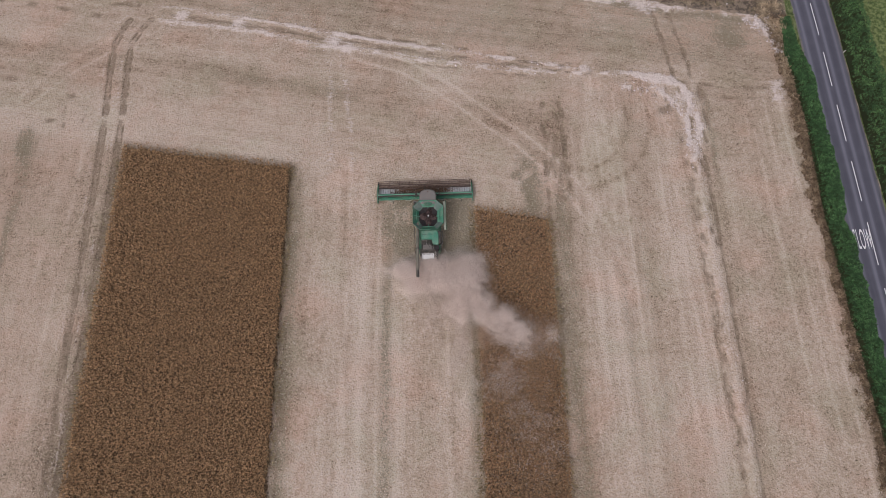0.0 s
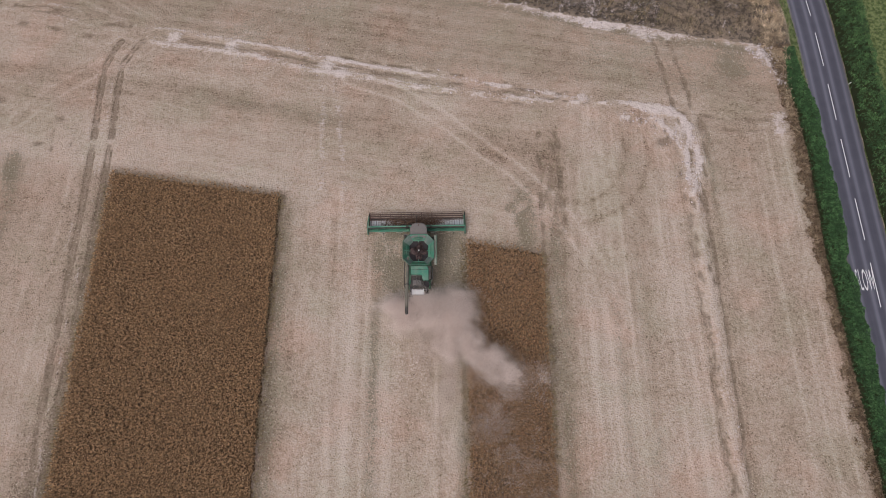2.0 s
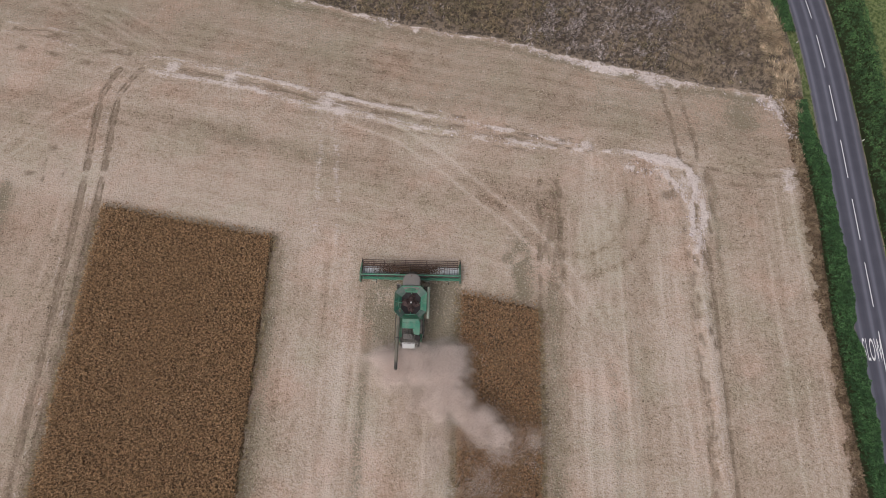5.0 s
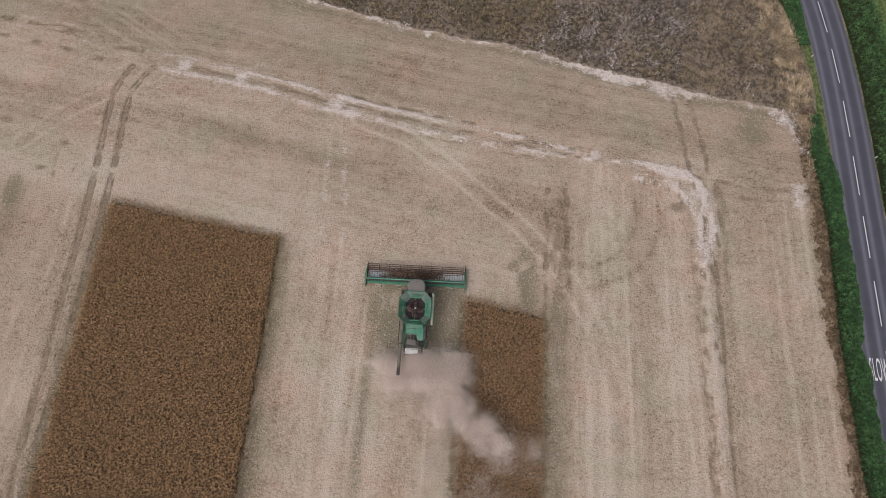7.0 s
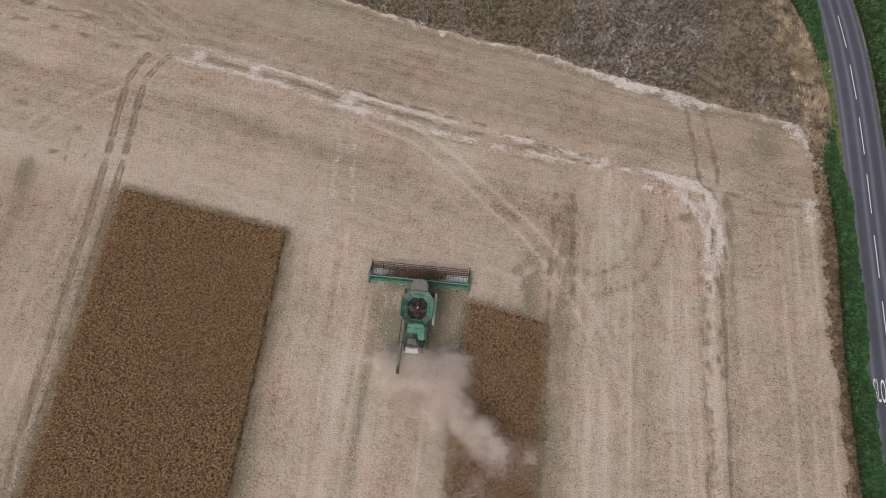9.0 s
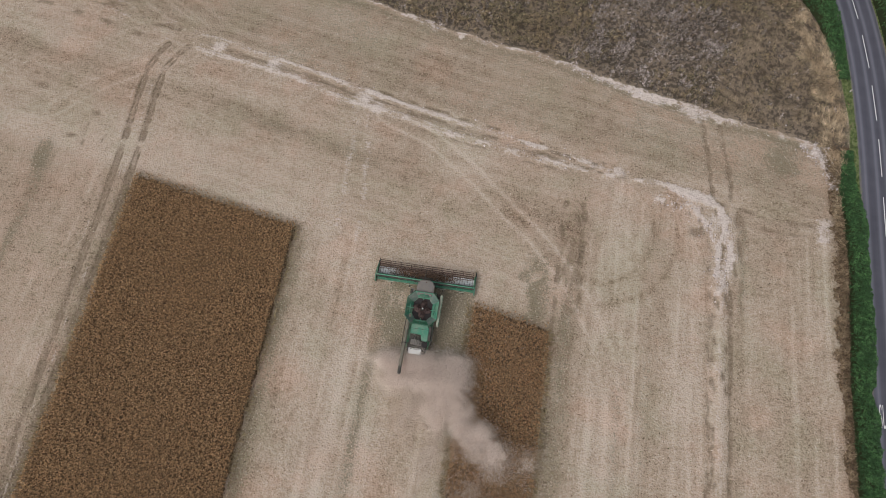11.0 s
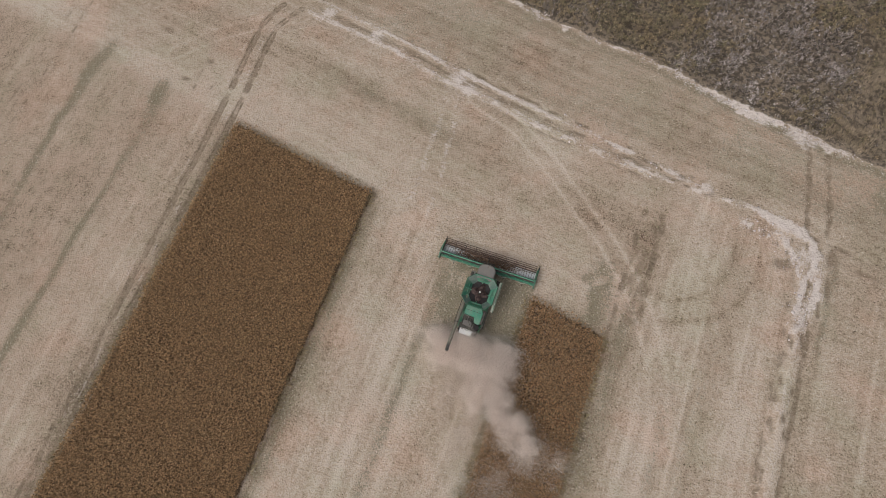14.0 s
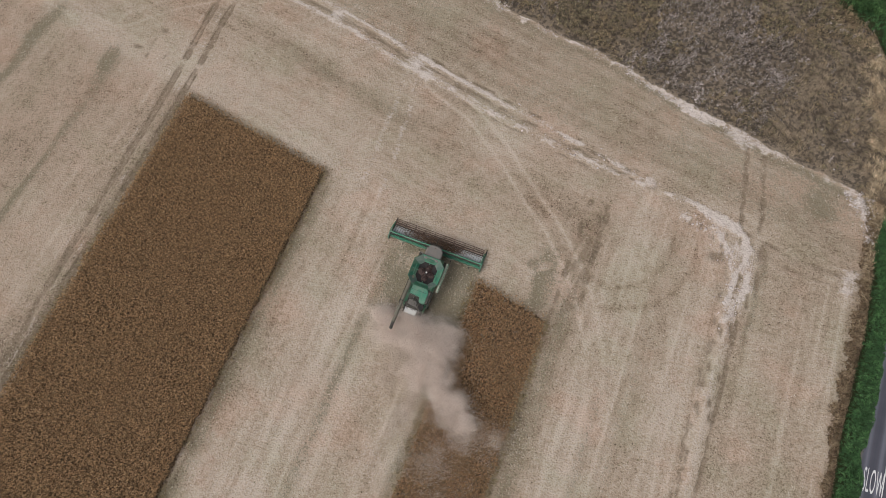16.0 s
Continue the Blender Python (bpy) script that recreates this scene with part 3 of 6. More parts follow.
    chalk = np.maximum(chalk, amt * np.exp(-(d / (0.46 + 0.35 * tail + 0.25 * vnoise(run / 3 + 7, run * 0))) ** 2))
    rut = np.maximum(rut, 0.5 * np.exp(-((d - 0.8) / 0.35) ** 2) * smooth(0.54, 0.66, fbm(run / 1.4 + 70, d, 3)) * (1 - tail) * (1 - solid))
    lower = [(a - 1.2, b - 2.9) for a, b in CHALK_UP[:6]]
    d, run = along(lower, jx, jy)
    rut = np.maximum(rut, 0.62 * np.exp(-(d / 0.7) ** 2) * smooth(0.47, 0.62, fbm(run / 1.4 + 55, d / 0.7, 3)) * (1 - smooth(-46, -42, x)))
    # dark soil left between the two wheelings
    between = [((a + c) / 2, (b + e) / 2) for (a, b), (c, e) in zip(CHALK_UP[4:], CHALK_LOW[0:9])]
    d, run = along(between, jx, jy)
    rut = np.maximum(rut, 0.68 * np.exp(-(d / 0.62) ** 2) * (0.35 + 0.65 * smooth(0.36, 0.56, fbm(run / 2.5 + 4, d / 0.4, 3))) * smooth(-42, -38, x) * (1 - 0.45 * smooth(-12, 0, x)))
    d, run = along([(8.5, 50.4), (14, 48.9), (19, 47.6)], jx, jy)
    rut = np.maximum(rut, 0.95 * np.exp(-(d / 0.3) ** 2) * smooth(0.42, 0.54, fbm(run / 1.6, d, 2)))
    # the turn of the wheelings at the field corner, and the ridge left along the rows
    d, run = along(CHALK_IN, wx, wy)
    chalk = np.maximum(chalk, 0.92 * np.exp(-(d / 0.72) ** 2) * (0.4 + 0.75 * smooth(0.40, 0.60, fbm(run / 1.4 + 3, d / 0.7, 3))))
    d, run = along(RIDGE, wx, wy)
    chalk = np.maximum(chalk, 0.50 * np.exp(-(d / 0.85) ** 4) * (0.5 + 0.7 * smooth(0.40, 0.60, fbm(run / 1.6 + 13, d / 0.7, 3))))
    chalk *= 1 - 0.13 * (1 - smooth(22, 30, x))
    # thrown soil along the fallow
    bx, by = wx + 1.5 * (fbm(x / 1.3 + 5, y / 1.3, 3) - 0.5), wy + 2.0 * (fbm(x / 1.3 + 25, y / 1.3, 3) - 0.5)
    d, run = along(BOUNDARY, bx, by)
    broad = smooth(15, 20, x) * (1 - smooth(36.5, 39.5, x))
    d = np.maximum(0, d - 0.9 * broad * fbm(x / 2.2 + 8, y / 2.2, 3))
    chalk = np.maximum(chalk, np.exp(-(d / 0.55) ** 2) * (0.34 + 0.22 * broad + 0.62 * smooth(0.40, 0.58, fbm(run / 1.1, d / 0.6, 3))) * (1 - smooth(36.5, 40, x)))
    d, run = along(CORNER, bx, by)
    chalk = np.maximum(chalk, 0.72 * np.exp(-(d / 0.75) ** 2) * (0.45 + 0.6 * smooth(0.40, 0.60, fbm(x / 1.1, y / 1.1, 3))))
    for cx, cy, r in ((35.4, 40.4, 1.9), (35.8, 36.8, 1.4), (49.3, 40.3, 1.6), (48.9, 38.6, 0.9), (33.6, 56.9, 1.7), (28, 59.3, 1.7), (20, 62.3, 1.2), (38.5, 56.4, 1.3), (50.0, 51.2, 1.6), (48.6, 53.2, 1.2), (-38, 63.5, 1.2), (-15, 56, 1.6), (-29, 61, 1.2), (22, 46.6, 1.0), (-12.8, 54.5, 1.2)):
        chalk = np.maximum(chalk, 0.84 * np.exp(-(((x - cx) ** 2 + (y - cy) ** 2) / r ** 2)) * (0.6 + 0.8 * n1))
    chalk *= 0.72 + 0.34 * smooth(0.34, 0.60, fbm(x / 1.3 + 50, y / 1.3, 3))
    chalk *= 1 - 0.52 * smooth(34, 27, y) * smooth(24, 27, x)
    ridge = np.exp(-(dist_to(RIDGE, 0.5 * (x + wx), y) / 0.75) ** 2)
    tone += 0.16 * ridge

    for line, wide, amt in ((TRAM_L, 0.5, 0.75), (TRAM_R, 0.52, 0.75), (RUT_SIDE, 0.38, 0.74)):
        d = dist_to(line, wx * 0.35 + x * 0.65, wy * 0.35 + y * 0.65)
        if line is RUT_SIDE:
            rut = np.maximum(rut, amt * np.exp(-(d / wide) ** 2) * (0.62 + 0.5 * smooth(0.36, 0.60, fbm(x / 1.0 + 4, y / 1.4, 3))))
        else:
            d, run = along(line, wx * 0.2 + x * 0.8, wy * 0.2 + y * 0.8)
            crossed = (1 - 0.85 * np.exp(-((y - 46.3 + 0.1 * (x + 46)) / 0.4) ** 2)) * (1 - 0.3 * np.exp(-((y - 49.3) / 0.35) ** 2)) 
            rut = np.maximum(rut, 0.56 * np.exp(-(d / 0.6) ** 2) * (0.5 + 0.9 * n1) * crossed)
            rut = np.maximum(rut, 0.98 * np.exp(-((d - 0.34 - 0.1 * (n1 - 0.5)) / 0.2) ** 2) * (0.45 + 0.55 * smooth(0.38, 0.52, fbm(run / 0.9, d / 0.5 + 6, 3))) * crossed)
            chalk = np.maximum(chalk, 0.34 * np.exp(-((d - 1.0) / 0.25) ** 2) * crossed * smooth(0.4, 0.6, n1))
    # shaded side of the rut, painted as a darker band in the tone
    shade_side = dist_to([(a + 0.7, b) for a, b in RUT_SIDE], wx, wy)
    tone -= 0.20 * np.exp(-(shade_side / 0.9) ** 2)
    for line in WHEELS[:2]:
        d, run = along(line, wx * 0.5 + x * 0.5, y)
        chalk = np.maximum(chalk, 0.42 * np.exp(-(d / 0.6) ** 2) * (0.55 + 0.5 * smooth(0.40, 0.58, fbm(run / 1.5, d / 0.8 + 20, 3))))
    for i, line in enumerate(WHEELS):
        d = dist_to(line, wx * 0.5 + x * 0.5, wy * 0.5 + y * 0.5)
        rut = np.maximum(rut, (0.30, 0.34, 0.72, 0.74, 0.88, 0.88, 0.62, 0.50)[i] * np.exp(-(d / (0.5 if i in (2, 3) else 0.45)) ** 2) * (0.5 + 0.6 * smooth(0.38, 0.62, n3 * 0.6 + n1 * 0.4)))
        if i in (2, 3):
            rut = np.maximum(rut, 0.78 * np.exp(-((d - 0.3) / 0.16) ** 2) * smooth(0.5, 0.62, n3) * (y > 29))
    # dark dents in the chalk; along the ridge they paint in shadows of lumps
    for line, count, spread in ((RIDGE, 105, 0.95), (CHALK_IN, 12, 0.8), (CHALK_LOW[9:], 10, 0.8)):
        pts = np.array(line)
        at = np.concatenate([[0], np.cumsum(np.hypot(*np.diff(pts, axis=0).T))])
        for s in rng.random(count) * at[-1]:
            cx = np.interp(s, at, pts[:, 0]) + rng.choice([-1, -1, -1, -1, -1, 1]) * rng.normal(spread, 0.2)
            cy = np.interp(s, at, pts[:, 1])
            near = (np.abs(x - cx) < 2) & (np.abs(y - cy) < 2)
            chalk[near] *= 1 - 0.8 * np.exp(-((wx[near] - cx) / 0.36) ** 2 - ((wy[near] - cy) / 0.6) ** 2)
            rut[near] = np.maximum(rut[near], rng.uniform(0.45, 0.85) * np.exp(-((wx[near] - cx + 0.8 * (n1[near] - 0.5)) / rng.uniform(0.18, 0.42)) ** 2 - ((wy[near] - cy) / rng.uniform(0.35, 0.95)) ** 2))
    # same painted shadow, drawn on as a broken dark line left of the ridge
    inner = dist_to([(a - 1.3, b) for a, b in RIDGE], wx, wy)
    rut = np.maximum(rut, 0.52 * np.exp(-(inner / 0.42) ** 2) * smooth(0.40, 0.56, n3))
    for cx, cy, rx_, ry_ in ((-54.1, 46.0, 0.35, 1.0), (-54.4, 48.3, 0.3, 1.7), (-53.6, 50.9, 0.9, 0.6), (-56.3, 47.2, 1.0, 0.6), (-51.4, 46.8, 0.3, 1.0), (-63, 55, 1.6, 0.9), (11.5, 48.6, 2.2, 0.3), (18, 47.1, 1.8, 0.3), (-47.2, 66.8, 2.6, 0.5), (16.6, 39.2, 0.45, 1.7), (32.4, 38.3, 1.4, 1.0), (38.0, 40.6, 0.9, 1.6), (37.9, 36.5, 0.6, 2.4)):
        rut = np.maximum(rut, 0.68 * np.exp(-((wx - cx) / rx_) ** 2 - ((wy - cy) / ry_) ** 2))

    weed = 0.04 * n2
    # weedy band by the crop's right edge, its greenish shadow painted in
    weed = np.maximum(weed, 0.44 * np.exp(-((u + 23.6 + 0.8 * (n1 - 0.5)) / 1.15) ** 2) * smooth(34.5, 30.5, v) * (0.4 + 0.9 * n1))
    weed = np.maximum(weed, 0.40 * np.exp(-((u - 12.3) / 1.4) ** 2) * (v < 30) * (0.5 + n1))
    weed = np.maximum(weed, 0.70 * np.exp(-((u - 8.5 + 3.2 * (n1 - 0.5)) / 1.9) ** 2 - ((v - 29.6 + 3 * (n1 - 0.5)) / 5.6) ** 4) * (0.2 + 1.1 * n1))
    weed = np.maximum(weed, 0.58 * np.exp(-((u + 5.8 + 3.0 * (n1 - 0.5)) / 6.2) ** 4) * smooth(15, 21, v + 4 * (n2 - 0.5)) * (1 - smooth(28.3, 30.3, v + 2 * (n2 - 0.5))) * (0.25 + 1.1 * n1))
    weed = np.maximum(weed, 0.66 * np.exp(-((u + 1.6 + 1.2 * (n1 - 0.5)) / 2.5) ** 6) * smooth(14, 18, v + 3 * (n2 - 0.5)) * (1 - smooth(27.6, 29.4, v + 2 * (n2 - 0.5))) * (0.5 + 0.8 * n1))
    weed = np.maximum(weed, 0.26 * smooth(0, 3, y - low - 1.5) * (1 - scrub) * (0.4 + n2))
    weed = np.maximum(weed, 0.55 * np.exp(-((u + 62.7 + 2.2 * (n2 - 0.5)) / (0.7 + 0.9 * smooth(24, 36, v))) ** 2) * smooth(43, 38, v) * (0.3 + 1.3 * n2))
    weed = np.maximum(weed, 0.55 * np.exp(-((u + 75.6 + 2.2 * (n2 - 0.5)) / (0.8 + 0.9 * smooth(28, 42, v))) ** 2) * smooth(48, 42, v) * (0.3 + 1.3 * n2))
    weed = np.maximum(weed, 0.24 * np.exp(-((u + 49.6) / 1.2) ** 2) * (v < 38) * (0.2 + 1.2 * n1))
    weed = np.maximum(weed, 0.24 * np.exp(-((u - 22.7) / 1.7) ** 2) * (0.2 + 1.2 * n2))
    weed = np.maximum(weed, 0.46 * np.exp(-((u + 11.2 + 0.8 * (n2 - 0.5)) / 0.95) ** 2) * smooth(24, 18, v) * (0.2 + 1.3 * n2))
    weed = np.maximum(weed, 0.70 * np.exp(-((x - 45) / 4.5) ** 2 - ((y - 50.0) / 3.2) ** 2) * (0.4 + n1))
    # soft dark halo past the cut faces, shade painted through rut and weed
    for cut, ua, ub in ((CUT_A, -48.6, -24.2), (CUT_B, 0.5, 10.4)):
        e = y - cut[0] - cut[1] * x
        rim = np.exp(-(np.maximum(e, 0) / (0.9 + 0.9 * n2)) ** 2) * smooth(ua - 0.6, ua + 0.6, u) * smooth(ub + 1.4, ub, u) * (e > -2)
        rut, weed = np.maximum(rut, 0.52 * rim * (0.45 + 0.6 * n1)), np.maximum(weed, 0.3 * rim)
    w_dark = y + 0.326 * x
    weed = np.maximum(weed, 0.32 * np.exp(-((w_dark - 41.9 - 1.5 * (n2 - 0.5)) / 1.5) ** 2) * smooth(-40, -34, x) * smooth(-8, -13, x) * (0.3 + 1.1 * n1))
    for u0 in (-86.0, -83.4):
        rut = np.maximum(rut, 0.62 * np.exp(-((u - u0 + 0.4 * (n1 - 0.5)) / 0.35) ** 2) * smooth(0.5, 0.62, fbm(u / 1.2, v / 1.2 + 44, 3)) * (v < 52))
    weed = np.maximum(weed, 0.38 * np.exp(-((u - 34.6 + 1.2 * (n1 - 0.5)) / 0.7) ** 2) * smooth(24, 30, y) * smooth(42, 39, y))
    strip = np.exp(-((u - 12.2 + 1.2 * (n1 - 0.5)) / 1.7) ** 4) * smooth(25, 28, v) * smooth(42, 37, v)
    rut = np.maximum(rut, 0.44 * strip * (0.35 + 0.75 * smooth(0.36, 0.60, fbm(u / 0.9 + 3, v / 2.2, 3))))
    # dark strip on the boundary's shadow side, that shade coloured as weed
    below = dist_to([(a - 0.3, b - 1.2) for a, b in BOUNDARY], wx, wy)
    weed = np.maximum(weed, 0.55 * np.exp(-(below / 1.0) ** 2) * (0.1 + 1.3 * n2))
    weed = weed * 1.3
    spots = np.zeros_like(x)
    for cx, cy, r in ((7.2, 46.6, 1.9), (-54.5, 47.5, 2.4), (-64.8, 67.1, 3.4), (-60.5, 66.2, 2.4), (-33, 4, 3), (24, -9, 2.5), (17, 42, 1.8), (-14, 8, 2.2), (-17, 14, 1.6), (26, 33, 2)):
        spots = np.maximum(spots, np.exp(-((x - cx) ** 2 + (y - cy) ** 2) / r ** 2))
    weed = np.maximum(weed, 0.55 * np.exp(-((u + 0.2) / 1.0) ** 2) * (v < 15) * (0.4 + n1))
    weed = np.maximum(weed, 0.42 * np.exp(-((u - 19.5) / 0.8) ** 2) * (0.2 + 1.2 * n2) * (v < 22))
    blush = np.clip(0.5 * spots * (0.3 + n1) + 0.24 * smooth(0.45, 0.75, fbm(x / 14 + 90, y / 14)) + 0.5 * smooth(-44, -58, u) * (head < 0.5), 0, 1)

    # relief
    z = 0.05 * (n1 - 0.5) + 0.10 * (n2 - 0.5) + 0.03 * (n3 - 0.5)
    z -= 0.10 * smooth(0.2, 0.6, rut)
    z += 0.24 * ridge * (0.5 + n1)
    z += 0.09 * smooth(0.2, 0.6, chalk) * (0.4 + n3)
    z += scrub * 0.25 * n1
    z *= 1 - out
    shoulder = 1 - smooth(ROAD_HALF - 0.2, ROAD_HALF + 0.9, np.abs(rx))
    z = z * (1 - shoulder) - 0.09 * shoulder
    n_x, n_y = len(xs), len(ys)
    i, j = np.meshgrid(np.arange(n_x - 1), np.arange(n_y - 1))
    k = (j * n_x + i).ravel()
    me = mesh_from("ground", np.stack([x, y, z], 1), np.stack([k, k + 1, k + n_x + 1, k + n_x], 1), 4, M_GROUND, True)
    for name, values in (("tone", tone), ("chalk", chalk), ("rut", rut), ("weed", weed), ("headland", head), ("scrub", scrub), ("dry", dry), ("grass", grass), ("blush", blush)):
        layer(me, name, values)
    return tagged(new("ground", me), "harvested stubble field with chalky soil strips and ruts", "ground", kind="structure")


ground = build_ground()


# ---- the road ----
def build_road():
    ys = np.arange(-58, 138, 1.0)
    across = np.linspace(-1, 1, 33)
    verts, polish, edge = [], [], []
    for y in ys:
        cx, a = road_frame(y)
        ragged = 0.12 * (vnoise(np.array([y * 0.7]), np.array([3.0]))[0] - 0.5)
        for s in across:
            d = s * (ROAD_HALF + ragged)
            verts.append((cx + d * math.cos(a), y - d * math.sin(a), 0.035 * (1 - s * s) + 0.005 - (0.03 if abs(s) == 1 else 0)))
            lane = abs(abs(d) - 1.45)
            polish.append(0.85 * math.exp(-((lane - 0.78) / 0.24) ** 2) + (0.25 if abs(d) > 2.6 else 0.0))
            edge.append(max(0.0, (abs(d) - 2.3) / 0.6))
    n = len(across)
    i, j = np.meshgrid(np.arange(n - 1), np.arange(len(ys) - 1))
    k = (j * n + i).ravel()
    me = mesh_from("road", verts, np.stack([k, k + 1, k + n + 1, k + n], 1), 4, M_ASPHALT, True)
    layer(me, "polish", polish), layer(me, "edge", edge)
    ob = tagged(new("road", me), "narrow grey asphalt country road with dashed centre line", "road", kind="structure")
    dash = box(-0.06, 0.06, -2.95, 2.95, 0, 0.008)
    first = None
    for i in range(-7, 14):
        y = 18.4 + 9 * i - 2.95
        cx, a = road_frame(y)
        m = pose(cx, y, 0.037, 0, 0, -math.degrees(a))
        if first is None:
            first = part("road_dash", dash, M_LINE, ob, m=m)
        else:
            o = new("road_dash", first.data)
            o.parent, o.matrix_basis = ob, m
    for name, word, dx, y in (("road_word", "SLOW", -1.17, 15.9),):
        cu = bpy.data.curves.new("word", "FONT")
        cu.body, cu.size, cu.align_x, cu.align_y, cu.extrude, cu.space_character = word, 1.0, "CENTER", "CENTER", 0.003, 1.08
        tmp = new("word", cu)
        dg = bpy.context.evaluated_depsgraph_get()
        me = bpy.data.meshes.new_from_object(tmp.evaluated_get(dg))
        bpy.data.objects.remove(tmp)
        me.materials.clear(), me.materials.append(M_LINE)
        me.name = name
        cx, a = road_frame(y)
        o = new(name, me)
        o.parent = ob
        o.matrix_basis = pose(cx + dx * math.cos(a), y - dx * math.sin(a), 0.040, 0, 0, -math.degrees(a)) @ pose(0, 0, 0, 0, -0.62, 0) @ Matrix.Diagonal((0.78, 4.0, 1, 1))
        tagged(o, "white painted word on the asphalt")
    return ob


road = build_road()


# ---- plants ----
def scatter(x0, x1, y0, y1, step, keep=None):
    """Jittered grid of places; keep(x, y) gives the chance to stay."""
    gx, gy = np.meshgrid(np.arange(x0, x1, step), np.arange(y0, y1, step))
    x, y = gx.ravel() + rng.uniform(-0.5, 0.5, gx.size) * step, gy.ravel() + rng.uniform(-0.5, 0.5, gx.size) * step
    if keep is None:
        return x, y
    ok = rng.random(x.size) < keep(x, y)
    return x[ok], y[ok]


def crop_patch(name, u0, u1, v0, cut, step, height, material, label, thin=0.0, rough=0.62):
    """A block of standing ripe crop: stems with bunches of pods, denser than the eye can count."""
    def past(x, y):
        return y + 0.9 * (fbm(x / 1.5, y / 1.5) - 0.5) - cut[0] - cut[1] * x

    def keep(u, v):
        x, y = u * U.x + v * V.x, u * U.y + v * V.y
        rag = 0.5 * (fbm(u / 1.5, v / 1.5) - 0.5)
        e = past(x, y)
        inside = (u > u0 + rag) & (u < u1 - rag)
        return inside * np.where(e < -0.7, 1.0, 0.9 * np.exp(-np.maximum(e + 0.7, 0) / 0.5) * (e < 1.0)) * (1 - thin * smooth(0.5, 0.75, fbm(u / 2.5 + 30, v / 2.5)))
    u, v = scatter(u0 - 0.5, u1 + 0.5, v0, 48, step, keep)
    x, y = u * U.x + v * V.x, u * U.y + v * V.y
    # lower and thinner towards the cut face, in faint drilled rows elsewhere
    top = height * (0.92 - rough / 2 + rough * fbm(x / 0.55, y / 0.55, 3) + rng.normal(0, 0.10, x.size) + 0.05 * np.sin(u * 2 * np.pi / 0.72))
    top *= 1 - 0.5 * smooth(-1.6, 1.0, past(x, y))
    n = x.size
    per = 5
    rep = lambda a: np.repeat(a, per)
    az = rng.random(n * per) * 2 * np.pi
    r = rng.uniform(0.0, 0.085, n * per)
    hz = rep(top) - rng.uniform(0.0, 0.30, n * per)
    centre = np.stack([rep(x) + r * np.cos(az), rep(y) + r * np.sin(az), hz], 1)
    # broader leaves below close the canopy
    low = np.stack([x + rng.normal(0, 0.06, n), y + rng.normal(0, 0.06, n), top - rng.uniform(0.28, 0.50, n)], 1)
    leaves = diamonds(low, rng.uniform(0.22, 0.34, n), rng.uniform(0.12, 0.20, n), rng.random(n) * 2 * np.pi, rng.uniform(-0.3, 0.4, n))
    pods = diamonds(centre, rng.uniform(0.13, 0.27, n * per), rng.uniform(0.06, 0.12, n * per), az, rng.uniform(-0.3, 0.8, n * per))
    k = n // 6
    stems = blades(np.stack([x, y, np.full(n, -0.02)], 1)[::6][:k], top[::6][:k], np.full(k, 0.05), rng.uniform(0, 0.15, k), 0.1)
    return stuff(name, join(pods, leaves, stems), material, label, "crop")


crop_a = crop_patch("standing_crop", -48.5, -24.8, -27, CUT_A, 0.185, 1.0, M_CROP, "block of ripe brown crop standing in the stubble")
crop_b = crop_patch("standing_crop", 0.5, 10.45, -27, CUT_B, 0.185, 0.85, M_CROP_THIN, "uncut strip of ripe brown crop beside the combine", 0.3, 0.30)


def crop_fringe(u0, u1, cut):
    """Thin olive weeds and bent stems along both long sides of a crop block."""
    sets = []
    for side, lean in ((u0, -1), (u1, 1)):
        u, v = scatter(side - 0.45, side + 0.45, -27, 48, 0.17, lambda u, v: 0.8 * smooth(0.34, 0.56, fbm(u / 1.2 + 17, v / 1.6)))
        x, y = u * U.x + v * V.x, u * U.y + v * V.y
        near = y < cut[0] + cut[1] * x - 0.3
        x, y = x[near], y[near]
        n = x.size
        sets.append(blades(np.stack([x, y, np.zeros(n)], 1), rng.uniform(0.35, 0.95, n), rng.uniform(0.05, 0.10, n), rng.uniform(0.2, 0.9, n), 0.5, rng.normal(0 if lean > 0 else math.pi, 0.9, n)))
    return stuff("crop_edge_weeds", join(*sets), M_FRINGE, "olive weeds and bent stems along the crop edge", "weeds")


crop_fringe(-48.5, -24.8, CUT_A)
crop_fringe(0.5, 10.45, CUT_B)


def in_field(x, y):
    return (x < curve_x(FIELD_EDGE, y) - 0.2) & (y < curve_y(BOUNDARY, x) - 0.4)


def in_crop(x, y):
    u = x * U.x + y * U.y
    return ((u > -48.5) & (u < -24.6) & (y < CUT_A[0] + CUT_A[1] * x)) | ((u > 0.5) & (u < 10.4) & (y < CUT_B[0] + CUT_B[1] * x))


# loose straw lying on the stubble
def straw_litter():
    x, y = scatter(-82, 52, -22, 76, 0.34, lambda x, y: in_field(x, y) * ~in_crop(x, y) * (0.03 + 0.8 * smooth(0.40, 0.68, fbm(x / 4, y / 4))))
    n = x.size
    c = np.stack([x, y, np.full(n, 0.06)], 1)
    return stuff("loose_straw", diamonds(c, rng.uniform(0.12, 0.42, n), rng.uniform(0.03, 0.10, n), rng.random(n) * 6.3, rng.normal(0, 0.12, n)), M_STRAW, "pale loose straw scattered over the stubble", "straw")


